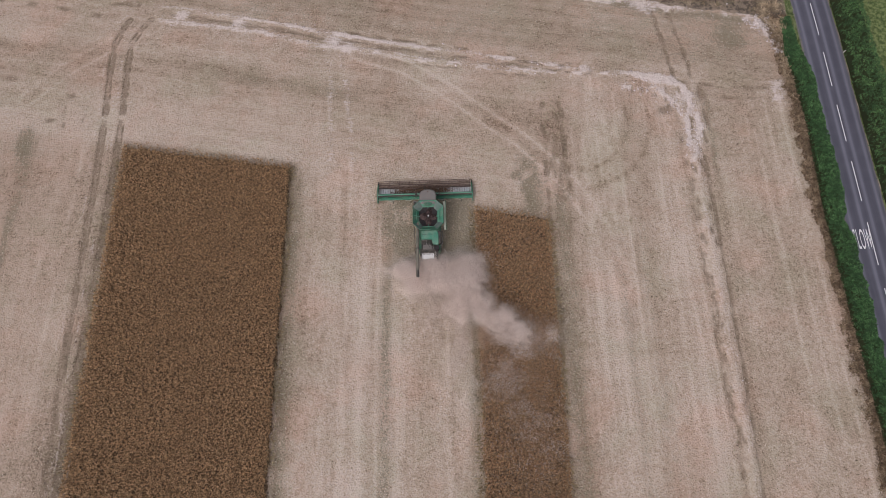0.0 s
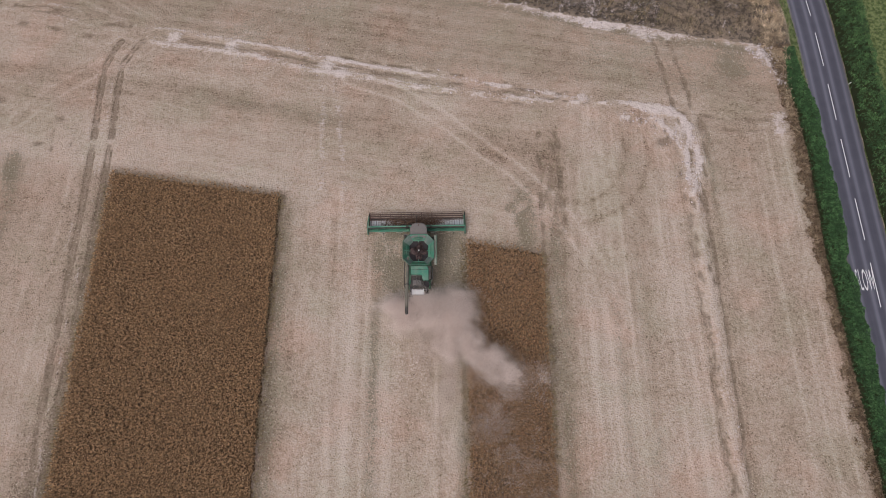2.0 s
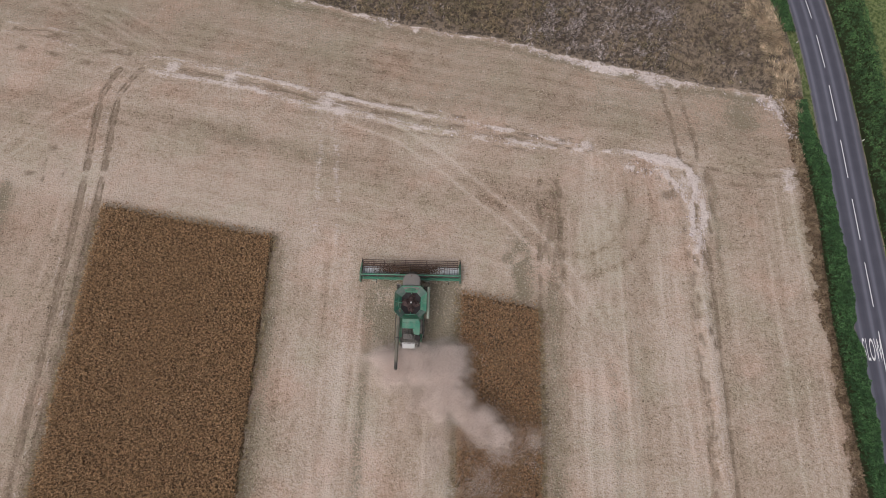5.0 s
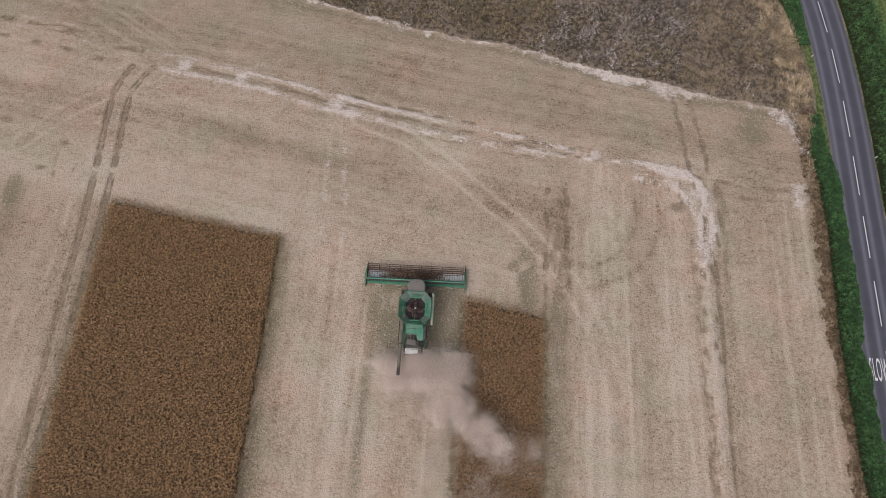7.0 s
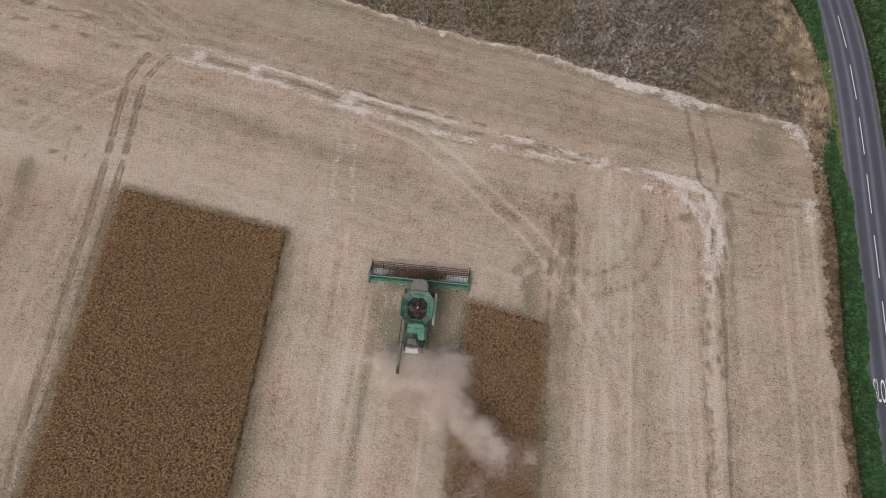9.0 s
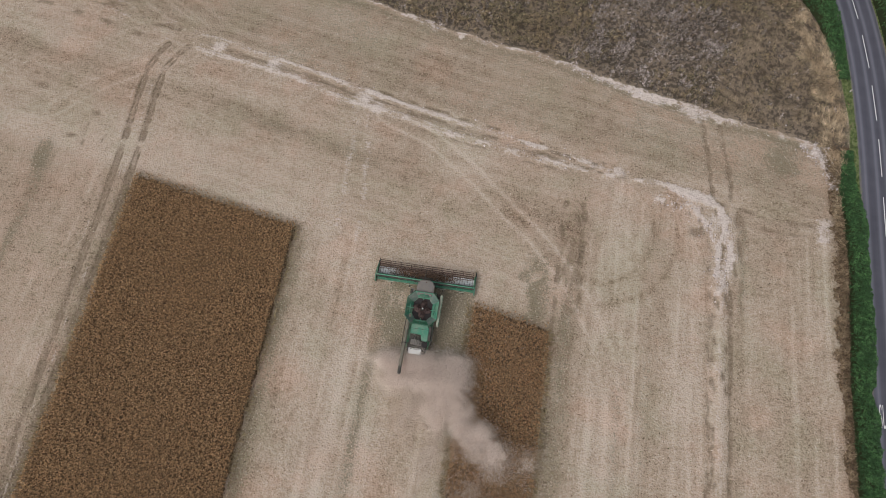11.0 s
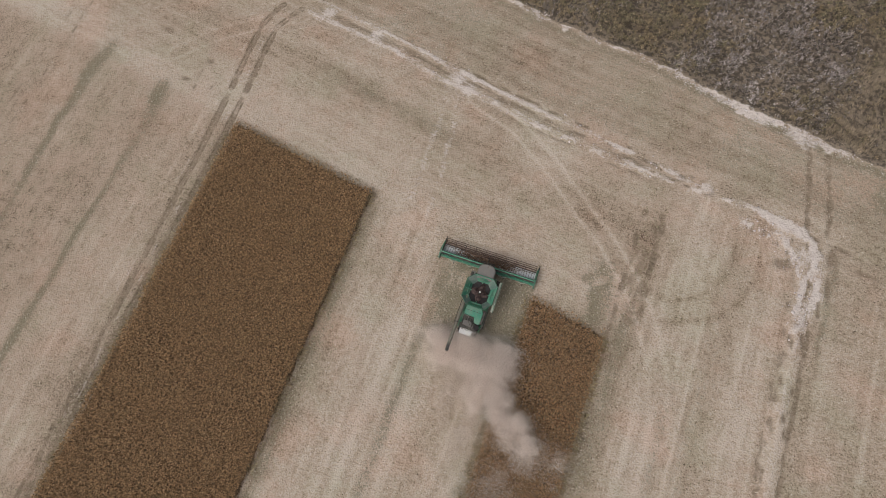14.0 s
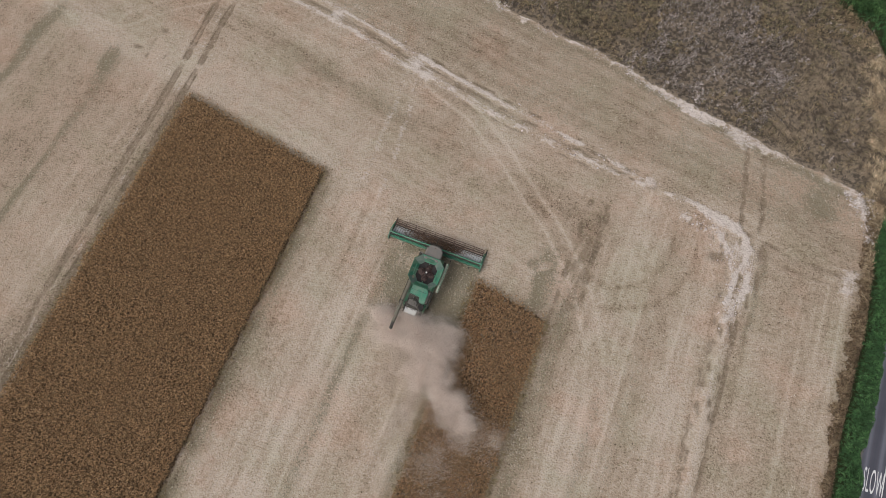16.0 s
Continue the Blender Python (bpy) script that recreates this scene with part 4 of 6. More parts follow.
# short stubble tufts: thicker on the freshly cut swath, on weedy bands and along the headland
def stubble_tufts():
    def keep(x, y):
        u, v = x * U.x + y * U.y, x * V.x + y * V.y
        fresh = smooth(7.0, 4.6, np.abs(u + 6.2) + 2.4 * (fbm(u / 1.7, v / 1.7) - 0.5)) * smooth(4, 18, v) * smooth(30, 28.5, v)
        weedy = (np.abs(u + 49.6) < 1.3) * (y < 40) | (np.abs(u + 23.2) < 1.3) | (np.abs(u - 12.4) < 1.5) | ((np.abs(u - 8.6) < 1.7) & (np.abs(v - 28.8) < 4.2))
        return in_field(x, y) * ~in_crop(x, y) * (0.10 + 0.5 * fresh + 0.6 * weedy) * (0.4 + 0.9 * fbm(x / 2 + 5, y / 2))
    x, y = scatter(-82, 52, -22, 76, 0.34, keep)
    n = x.size * 3
    x, y = np.repeat(x, 3) + rng.normal(0, 0.05, n), np.repeat(y, 3) + rng.normal(0, 0.05, n)
    return stuff("stubble_tufts", blades(np.stack([x, y, np.full(n, -0.03)], 1), rng.uniform(0.12, 0.26, n), rng.uniform(0.03, 0.06, n), rng.uniform(0.1, 0.9, n)), M_STUB, "short cut stubble tufts with green regrowth", "stubble")


# lumps of chalky soil along the strips
def chalk_clods():
    sets = []
    for line, count, wide in ((CHALK_UP[3:], 260, 0.4), (CHALK_LOW, 300, 0.4), (CHALK_IN, 260, 0.7), (RIDGE, 130, 0.5), (BOUNDARY, 2200, 0.42), (BOUNDARY[7:11], 1300, 0.7), (CORNER[:4], 1100, 0.75), (CORNER[3:], 160, 0.5)):
        pts = np.array(line)
        seg = np.hypot(*np.diff(pts, axis=0).T)
        s = rng.random(count) * seg.sum()
        at = np.concatenate([[0], np.cumsum(seg)])
        x, y = np.interp(s, at, pts[:, 0]), np.interp(s, at, pts[:, 1])
        sets.append(np.stack([x + rng.normal(0, wide, count), y + rng.normal(0, wide, count)], 1))
    p = np.concatenate(sets)
    p = p[fbm(p[:, 0] / 3, p[:, 1] / 3) > 0.42]
    n = len(p)
    r = (rng.gamma(2.5, 0.022, n) + 0.025) * (1 + 0.35 * (p[:, 0] > 44) * (p[:, 1] > 44))
    ring = np.array([(1, 0, 0.1), (0.2, 0.95, 0.2), (-0.9, 0.3, 0.1), (-0.3, -0.9, 0.2), (0.0, 0.1, 0.8), (0.05, 0, -0.6)])
    jit = rng.uniform(0.7, 1.25, (n, 6, 1))
    a = rng.random(n) * 6.3
    rot = ring[None] * jit * r[:, None, None]
    vx = rot[..., 0] * np.cos(a)[:, None] - rot[..., 1] * np.sin(a)[:, None] + p[:, 0:1]
    vy = rot[..., 0] * np.sin(a)[:, None] + rot[..., 1] * np.cos(a)[:, None] + p[:, 1:2]
    verts = np.stack([vx, vy, rot[..., 2] + 0.06], 2).reshape(-1, 3)
    tri = np.array([(0, 1, 4), (1, 2, 4), (2, 3, 4), (3, 0, 4), (1, 0, 5), (2, 1, 5), (3, 2, 5), (0, 3, 5)])
    faces = (np.arange(n)[:, None, None] * 6 + tri[None]).reshape(-1, 3)
    return tagged(new("chalk_clods", mesh_from("chalk_clods", verts, faces, 3, M_CLOD)), "pale chalky clods along the bare soil strips", "clods", kind="stuff")


straw_litter()
stubble_tufts()
chalk_clods()


# rough fallow beyond the field boundary
def fallow():
    def inside(x, y):
        return (y > curve_y(BOUNDARY, x) + 0.3) & (x < curve_x(HEDGE_FOOT, y) + 0.4) & (y < 100)
    def brown(x, y):
        return smooth(-1.5, 1.5, x - 34.4 - 0.29 * (y - 56.4) + 7 * (fbm(x / 4, y / 4) - 0.5)) * smooth(79, 72, y)
    def keep(x, y):
        return inside(x, y) * (1 - 0.6 * smooth(0.54, 0.66, fbm(x / 3.5 + 60, y / 3.5))) * (1 - 0.80 * brown(x, y))
    x, y = scatter(-30, 60, 51, 98, 0.50, keep)
    green = rng.random(x.size) < 0.72 * smooth(20, 13, x - 0.3 * (y - 64) + 8 * (fbm(x / 5 + 2, y / 5) - 0.5)) + 0.6 * smooth(0.50, 0.62, fbm(x / 7 + 21, y / 7)) + 0.75 * brown(x, y) + 0.8 * smooth(72, 77, y + 4 * fbm(x / 3, y / 3) - 2) * smooth(29, 37, x)
    for name, pick, mat, label in (("grey_scrub", ~green, M_SCRUB, "dry grey-brown weeds with pale seed heads on fallow ground"), ("weedy_scrub", green, M_SCRUB_GREEN, "grey-green weeds and thistles on fallow ground")):
        px, py = x[pick], y[pick]
        n, per = px.size, 14
        h = 0.1 + 1.5 * smooth(0.3, 0.7, fbm(px / 1.6 + 2, py / 1.6, 3))
        az, r = rng.random(n * per) * 6.3, rng.uniform(0.02, 0.38, n * per)
        c = np.stack([np.repeat(px, per) + r * np.cos(az), np.repeat(py, per) + r * np.sin(az), np.repeat(h, per) * rng.uniform(0.4, 1.1, n * per)], 1)
        leaves = diamonds(c, rng.uniform(0.16, 0.42, n * per), rng.uniform(0.08, 0.19, n * per), az, rng.uniform(-0.2, 1.2, n * per))
        stalks = blades(np.stack([px, py, np.zeros(n)], 1), h * 1.1, np.full(n, 0.05), rng.uniform(0, 0.5, n))
        stuff(name, join(leaves, stalks), mat, label, "weeds")
    # lodged grass, combed by the wind into swirls
    x, y = scatter(27, 56, 51, 84, 0.24, lambda x, y: inside(x, y) * brown(x, y) * (0.25 + 0.75 * smooth(0.36, 0.55, fbm(x / 2.2 + 3, y / 2.2))))
    n = x.size * 3
    bx, by = np.repeat(x, 3) + rng.normal(0, 0.12, n), np.repeat(y, 3) + rng.normal(0, 0.12, n)
    az = 2.2 + 5.0 * (fbm(bx / 5 + 12, by / 5, 3) - 0.5) + rng.normal(0, 0.35, n)
    stuff("matted_grass", blades(np.stack([bx, by, np.full(n, 0.02)], 1), rng.uniform(0.35, 0.95, n), rng.uniform(0.03, 0.08, n), rng.uniform(0.7, 1.35, n), 0.2, az), M_MATTED, "lodged brown grass matted flat on the fallow", "grass")
    x, y = scatter(44, 58, 34, 84, 0.25, lambda x, y: (x < curve_x(HEDGE_FOOT, y) + 0.5) * smooth(-4.2, -1.6, x - curve_x(HEDGE_FOOT, y) + 5.0 * (fbm(x / 1.8, y / 1.8) - 0.5)) * (0.15 + 0.85 * smooth(0.40, 0.56, fbm(x / 1.1 + 9, y / 1.1))) * (smooth(51.5, 53.5, y) + (y < 52) * 0.35 * smooth(34, 46, y) * (x > curve_x(FIELD_EDGE, y) + 0.5)) * (1 - smooth(73, 80, y) * 0.6))
    n = x.size * 5
    bx, by = np.repeat(x, 5) + rng.normal(0, 0.09, n), np.repeat(y, 5) + rng.normal(0, 0.09, n)
    az = 2.6 + 4.0 * (fbm(bx / 2.5 + 1, by / 2.5, 3) - 0.5) + rng.normal(0, 0.5, n)
    stuff("golden_grass", blades(np.stack([bx, by, np.zeros(n)], 1), rng.uniform(0.6, 1.3, n), rng.uniform(0.03, 0.07, n), rng.uniform(0.3, 1.0, n), 0.6, az), M_GOLD, "tall golden dry grass by the roadside", "grass")


fallow()


def dry_margin():
    def keep(x, y):
        a = x - curve_x(FIELD_EDGE, y) + 2.2 * (fbm(x / 1.3 + 6, y / 1.3) - 0.5)
        return smooth(-0.8, 0.9, a) * (x < curve_x(HEDGE_FOOT, y) + 0.7) * (y < 54) * 0.95
    x, y = scatter(42, 53, -26, 54, 0.2, keep)
    n = x.size * 3
    bx, by = np.repeat(x, 3) + rng.normal(0, 0.06, n), np.repeat(y, 3) + rng.normal(0, 0.06, n)
    return stuff("dead_grass_margin", blades(np.stack([bx, by, np.zeros(n)], 1), rng.uniform(0.25, 0.65, n), rng.uniform(0.03, 0.06, n), rng.uniform(0.2, 1.2, n), 0.5), M_DRY, "dead brown grass margin between stubble and hedge", "grass")


dry_margin()


# ---- hedges and verges ----
def hedge(name, foot, width, height, y0, y1, dense, material, label, leaf=(0.16, 0.36)):
    """A bushy row: an uneven dark shell with leaves and shoots standing out all over it."""
    ys = np.arange(y0, y1, 0.5)
    prof = np.linspace(0, np.pi, 11)
    verts = []
    for y in ys:
        x0 = foot(y)
        w, h = width(y) * 0.86, height(y) * 0.84
        for a in prof:
            px = x0 + width(y) / 2 - math.cos(a) * w / 2
            pz = h * math.sin(a) ** 0.5 - 0.05
            verts.append((px, y, pz))
    verts = np.array(verts)
    wob = fbm(verts[:, 0] * 0.9 + 3, verts[:, 1] * 0.9, 3) - 0.5
    verts[:, 2] += 0.7 * wob * (verts[:, 2] > 0.3)
    n = len(prof)
    i, j = np.meshgrid(np.arange(n - 1), np.arange(len(ys) - 1))
    k = (j * n + i).ravel()
    root = tagged(new(name, None), label, "hedge")
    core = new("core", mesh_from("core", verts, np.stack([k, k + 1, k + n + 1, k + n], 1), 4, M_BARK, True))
    core.parent = root
    tagged(core, "dark inner shell")
    m = int((y1 - y0) * dense / 7)
    y = rng.uniform(y0, y1, m)
    a = np.arccos(rng.uniform(-1, 1, m))
    x0, w, h = np.vectorize(foot)(y), np.vectorize(width)(y), np.vectorize(height)(y)
    rag = 0.84 + 0.34 * fbm(y * 0.8 + 5, a * 2, 3)
    x = x0 + w / 2 - np.cos(a) * w / 2 * rag
    z = h * np.sqrt(np.sin(a)) * rag
    z += 0.7 * (fbm(x * 0.9 + 3, y * 0.9, 3) - 0.5) * (z > 0.3)
    # each shoot carries a tuft of leaves, highest in its middle
    per = 9
    az, r = rng.random(m * per) * 6.3, rng.uniform(0, 0.20, m * per)
    c = np.stack([np.repeat(x, per) + r * np.cos(az), np.repeat(y, per) + r * np.sin(az), np.repeat(z, per) + 0.20 - 1.5 * r + rng.normal(0, 0.05, m * per)], 1)
    c[:, 2] = np.maximum(c[:, 2], 0.03)
    lv = diamonds(c, rng.uniform(*leaf, m * per), rng.uniform(0.04, 0.10, m * per), az, -0.2 - 1.8 * r + rng.normal(0, 0.3, m * per))
    stuff("leaves", lv, material, "", "", root)
    return root


def strip_width(y):
    """From hedge foot to road edge, narrowed once to fit the camera's view."""
    full = float(curve_x(ROAD_FINE, y) - ROAD_HALF - 0.30 - curve_x(HEDGE_FOOT, y))
    return max(0.8, full - 0.5 * math.exp(-((y - 18.9) / 1.5) ** 2))


hedge("hedge", lambda y: float(curve_x(HEDGE_FOOT, y)) - 0.25, lambda y: (strip_width(y) + 0.35) * (1 - 0.35 * float(smooth(40, 52, y))),
      lambda y: 1.65 - 1.25 * float(smooth(38, 52, y)), -30, 52, 960, M_HEDGE, "long bushy green hedge between field and road")
hedge("hedge", lambda y: float(curve_x(HEDGE_FOOT, y)) + 0.4, lambda y: strip_width(y) * 0.8,
      lambda y: 0.5 + 1.4 * float(smooth(66, 76, y)), 64, 90, 820, M_HEDGE, "green roadside hedge beside the fallow ground")
hedge("hedge", lambda y: float(curve_x(ROAD_FINE, y)) + ROAD_HALF - 0.08, lambda y: 4.5 + 0.5 * math.sin(y * 0.11), lambda y: 1.9, -30, 100, 620, M_HEDGE_DARK, "dark green hedge along the far side of the road")


def verges():
    """Short green grass along both road edges."""
    def keep(x, y):
        d = np.abs(x - curve_x(ROAD_FINE, y))
        return np.where(x < curve_x(ROAD_FINE, y), (d > ROAD_HALF - 0.05) & (d < ROAD_HALF + 1.7 + 2.6 * smooth(46, 52, y) * smooth(70, 64, y)) & (x > curve_x(HEDGE_FOOT, y)), False) * 0.85
    x, y = scatter(44, 66, -26, 98, 0.2, keep)
    n = x.size * 3
    bx, by = np.repeat(x, 3) + rng.normal(0, 0.07, n), np.repeat(y, 3) + rng.normal(0, 0.07, n)
    stuff("verge_grass", blades(np.stack([bx, by, np.full(n, -0.05)], 1), rng.uniform(0.12, 0.34, n), rng.uniform(0.03, 0.05, n), rng.uniform(0.1, 0.9, n)), M_MEADOW, "green grass verge along the asphalt edge", "grass")
    x, y = scatter(62, 76, 10, 92, 0.34, lambda x, y: (x > curve_x(ROAD_FINE, y) + 7) * 0.8)
    n = x.size * 2
    bx, by = np.repeat(x, 2) + rng.normal(0, 0.1, n), np.repeat(y, 2) + rng.normal(0, 0.1, n)
    stuff("meadow_grass", blades(np.stack([bx, by, np.full(n, -0.02)], 1), rng.uniform(0.12, 0.3, n), rng.uniform(0.04, 0.07, n), rng.uniform(0.2, 1.0, n)), M_MEADOW, "green grass of the meadow past the road", "grass")


verges()


def marker_post(x, y):
    """A small white roadside post."""
    root = tagged(new("marker_post", None), "small white marker post on the road verge", "post", "posts along the road")
    root.location = (x, y, 0)
    part("post", box(-0.06, 0.06, -0.05, 0.05, -0.1, 0.38, 0.015), M_LINE, root)
    part("reflector", box(-0.045, 0.045, -0.062, -0.05, 0.22, 0.32, 0.004), M_POST_RED, root, "red reflector")


def bush_tree(x, y, height, spread, seed):
    """A spreading roadside tree: trunk, limbs and a crown of many separate leaves in clumps."""
    r = np.random.default_rng(seed)
    root = tagged(new("tree", None), "dense dark green roadside tree with a broad crown", "tree", "trees by the road")
    root.location = (x, y, 0)
    bm = rod((0, 0, -0.1), (0.1, 0, height * 0.45), 0.2, 10, None, 0.12)
    ends = []
    for i in range(9):
        a, e = i * 0.7 + r.uniform(-0.2, 0.2), r.uniform(0.45, 0.95)
        p = Vector((0.1, 0, height * r.uniform(0.25, 0.45)))
        q = Vector((math.cos(a) * spread * e * 0.8, math.sin(a) * spread * e * 0.8, height * r.uniform(0.55, 0.95)))
        rod(p, q, 0.08, 6, bm, 0.025)
        ends.append(q)
    part("trunk", bm, M_BARK, root)
    c = []
    for q in ends:
        for _ in range(7):
            cc = np.array(q) + r.normal(0, 0.45, 3) * np.array([spread * 0.45, spread * 0.45, height * 0.22])
            k = int(r.uniform(90, 190))
            d = r.normal(0, 1, (k, 3))
            d /= np.linalg.norm(d, axis=1)[:, None]
            c.append(cc + d * r.uniform(0.45, 0.95) * r.uniform(0.6, 1.05, (k, 1)))
    c = np.concatenate(c)
    c = c[c[:, 2] > 0.3]
    n = len(c)
    lv = diamonds(c, r.uniform(0.14, 0.3, n), r.uniform(0.09, 0.18, n), r.random(n) * 6.3, r.uniform(-0.8, 0.8, n))
    stuff("crown", lv, M_HEDGE_DARK, "", "", root)


for i, (x, y, h, s) in enumerate([(46.5, 84.6, 3.6, 2.2), (50.2, 84.0, 3.4, 2.2), (43.6, 87.0, 3.8, 2.4), (53.0, 80.5, 2.6, 1.6), (48.3, 88.2, 4.4, 2.6), (52.8, 86.5, 3.8, 2.2)]):
    bush_tree(x, y, h, s, i + 3)
marker_post(61.05, 45.1)
marker_post(56.2, 62.2)


# ---- the combine harvester ----
M_GREEN = paint("machine_green", rgb(0.024, 0.125, 0.075), 0.45, 0, 0.5, rgb(0.24, 0.245, 0.185), 1.3)
M_GREEN_DIM = paint("dusty_green", rgb(0.03, 0.16, 0.085), 0.55, 0, 0.7, rgb(0.25, 0.26, 0.20), 1.0)
M_HOOD = paint("pale_dusty_green", rgb(0.06, 0.23, 0.15), 0.45, 0, 0.55, rgb(0.28, 0.31, 0.25), 1.2)
M_LEAFGREEN = paint("bright_green_paint", rgb(0.05, 0.205, 0.13), 0.45, 0, 0.45, rgb(0.24, 0.27, 0.20), 1.4)
M_CORNER = paint("grey_green_corner_sheet", rgb(0.075, 0.13, 0.105), 0.6, 0, 0.7, rgb(0.22, 0.22, 0.19), 1.2)
M_PALE = paint("pale_tread_plate", rgb(0.38, 0.40, 0.32), 0.6, 0.2, 0.4, rgb(0.42, 0.37, 0.30), 2.0)
M_DARK = paint("dark_steel", rgb(0.035, 0.033, 0.032), 0.6, 0.2, 0.5, rgb(0.20, 0.165, 0.13), 2.0)
M_TANK = paint("tank_inside", rgb(0.02, 0.016, 0.017), 0.8, 0, 0.4, rgb(0.06, 0.045, 0.042), 1.5)
M_GREY = paint("dusty_grey_roof", rgb(0.17, 0.155, 0.145), 0.75, 0, 0.6, rgb(0.24, 0.20, 0.17), 2.0)
M_RUST = paint("worn_reel_steel", rgb(0.10, 0.06, 0.048), 0.6, 0.3, 0.4, rgb(0.18, 0.13, 0.10), 4.0)
M_BELT = paint("pale_draper_belt", rgb(0.62, 0.64, 0.66), 0.6, 0, 0.45, rgb(0.42, 0.36, 0.30), 1.2)
M_WHITE = paint("white_panel", rgb(0.78, 0.77, 0.76), 0.5, 0, 0.3, rgb(0.5, 0.45, 0.4), 4.0)
M_TYRE = paint("tyre_rubber", rgb(0.025, 0.024, 0.023), 0.85, 0, 0.6, rgb(0.22, 0.18, 0.14), 3.0)
M_RIM = paint("cream_rim", rgb(0.60, 0.52, 0.28), 0.5, 0, 0.5, rgb(0.45, 0.40, 0.32), 3.0)
M_CHAFF = leafy("cut_crop_brown", [rgb(0.05, 0.03, 0.022), rgb(0.13, 0.08, 0.055), rgb(0.24, 0.16, 0.11)])
M_GRAIN = leafy("brown_grain", [rgb(0.055, 0.036, 0.034), rgb(0.085, 0.057, 0.051)], grain=0.5, grain_scale=2.0)
M_GLASS, gn, gl, gb = shader("tinted_glass", 0.05, 0.0, 0.5)
gb.inputs["Base Color"].default_value, gb.inputs["Transmission Weight"].default_value = rgb(0.12, 0.16, 0.17), 0.6
M_AUGER = paint("dull_green_tube", rgb(0.12, 0.12, 0.09), 0.6, 0, 0.8, rgb(0.22, 0.18, 0.145), 1.5)


def wheel(parent, x, y, r, w):
    """A cleated farm tyre on a dished rim."""
    n = 40
    prof = [(-0.5, 0.56), (-0.5, 0.90), (-0.40, 0.975), (-0.2, 1.0), (0.2, 1.0), (0.40, 0.975), (0.5, 0.90), (0.5, 0.56)]
    bm = bmesh.new()
    rows = [[bm.verts.new((a * w, math.cos(t) * b * r, math.sin(t) * b * r)) for a, b in prof] for t in np.linspace(0, 2 * math.pi, n, endpoint=False)]
    for i in range(n):
        for k in range(len(prof) - 1):
            bm.faces.new((rows[i][k], rows[i][k + 1], rows[(i + 1) % n][k + 1], rows[(i + 1) % n][k]))
    for i in range(22):
        for s in (-1, 1):
            t = (i + (0.5 if s > 0 else 0)) / 22 * 2 * math.pi
            rot = Matrix.Rotation(t, 4, "X") @ Matrix.Translation((s * w * 0.25, 0, r * 1.0)) @ Matrix.Rotation(radians(38 * s), 4, "Z")
            bmesh.ops.create_cube(bm, size=1.0, matrix=rot @ Matrix.Diagonal((w * 0.55, 0.07, 0.09, 1)))
    bmesh.ops.recalc_face_normals(bm, faces=bm.faces)
    tyre = part("wheel", bm, M_TYRE, parent, "dusty black cleated tyre", Matrix.Translation((x, y, r)))
    bm = bmesh.new()
    s = 1 if x > 0 else -1
    for a, b, d in ((0.30, 0.57, 0.5), (0.22, 0.40, 0.3), (0.26, 0.2, 0.4)):
        bmesh.ops.create_cone(bm, cap_ends=True, segments=28, radius1=b * r, radius2=b * r * 0.96, depth=w * d, matrix=Matrix.Translation((s * w * a * 0.7, 0, 0)) @ Matrix.Rotation(radians(90 * s), 4, "Y"))
    for i in range(8):
        t = i / 8 * 2 * math.pi
        rod((s * w * 0.3, math.cos(t) * 0.3 * r, math.sin(t) * 0.3 * r), (s * w * 0.42, math.cos(t) * 0.3 * r, math.sin(t) * 0.3 * r), 0.025, 6, bm)
    part("rim", bm, M_RIM, tyre, "cream painted rim")


def ring8(hx, hy, z, cut=0.42, y=0.0):
    cx, cy = hx * cut, hy * cut
    return [Vector(p) for p in ((hx, y - hy + cy, z), (hx, y + hy - cy, z), (hx - cx, y + hy, z), (-hx + cx, y + hy, z), (-hx, y + hy - cy, z), (-hx, y - hy + cy, z), (-hx + cx, y - hy, z), (hx - cx, y - hy, z))]


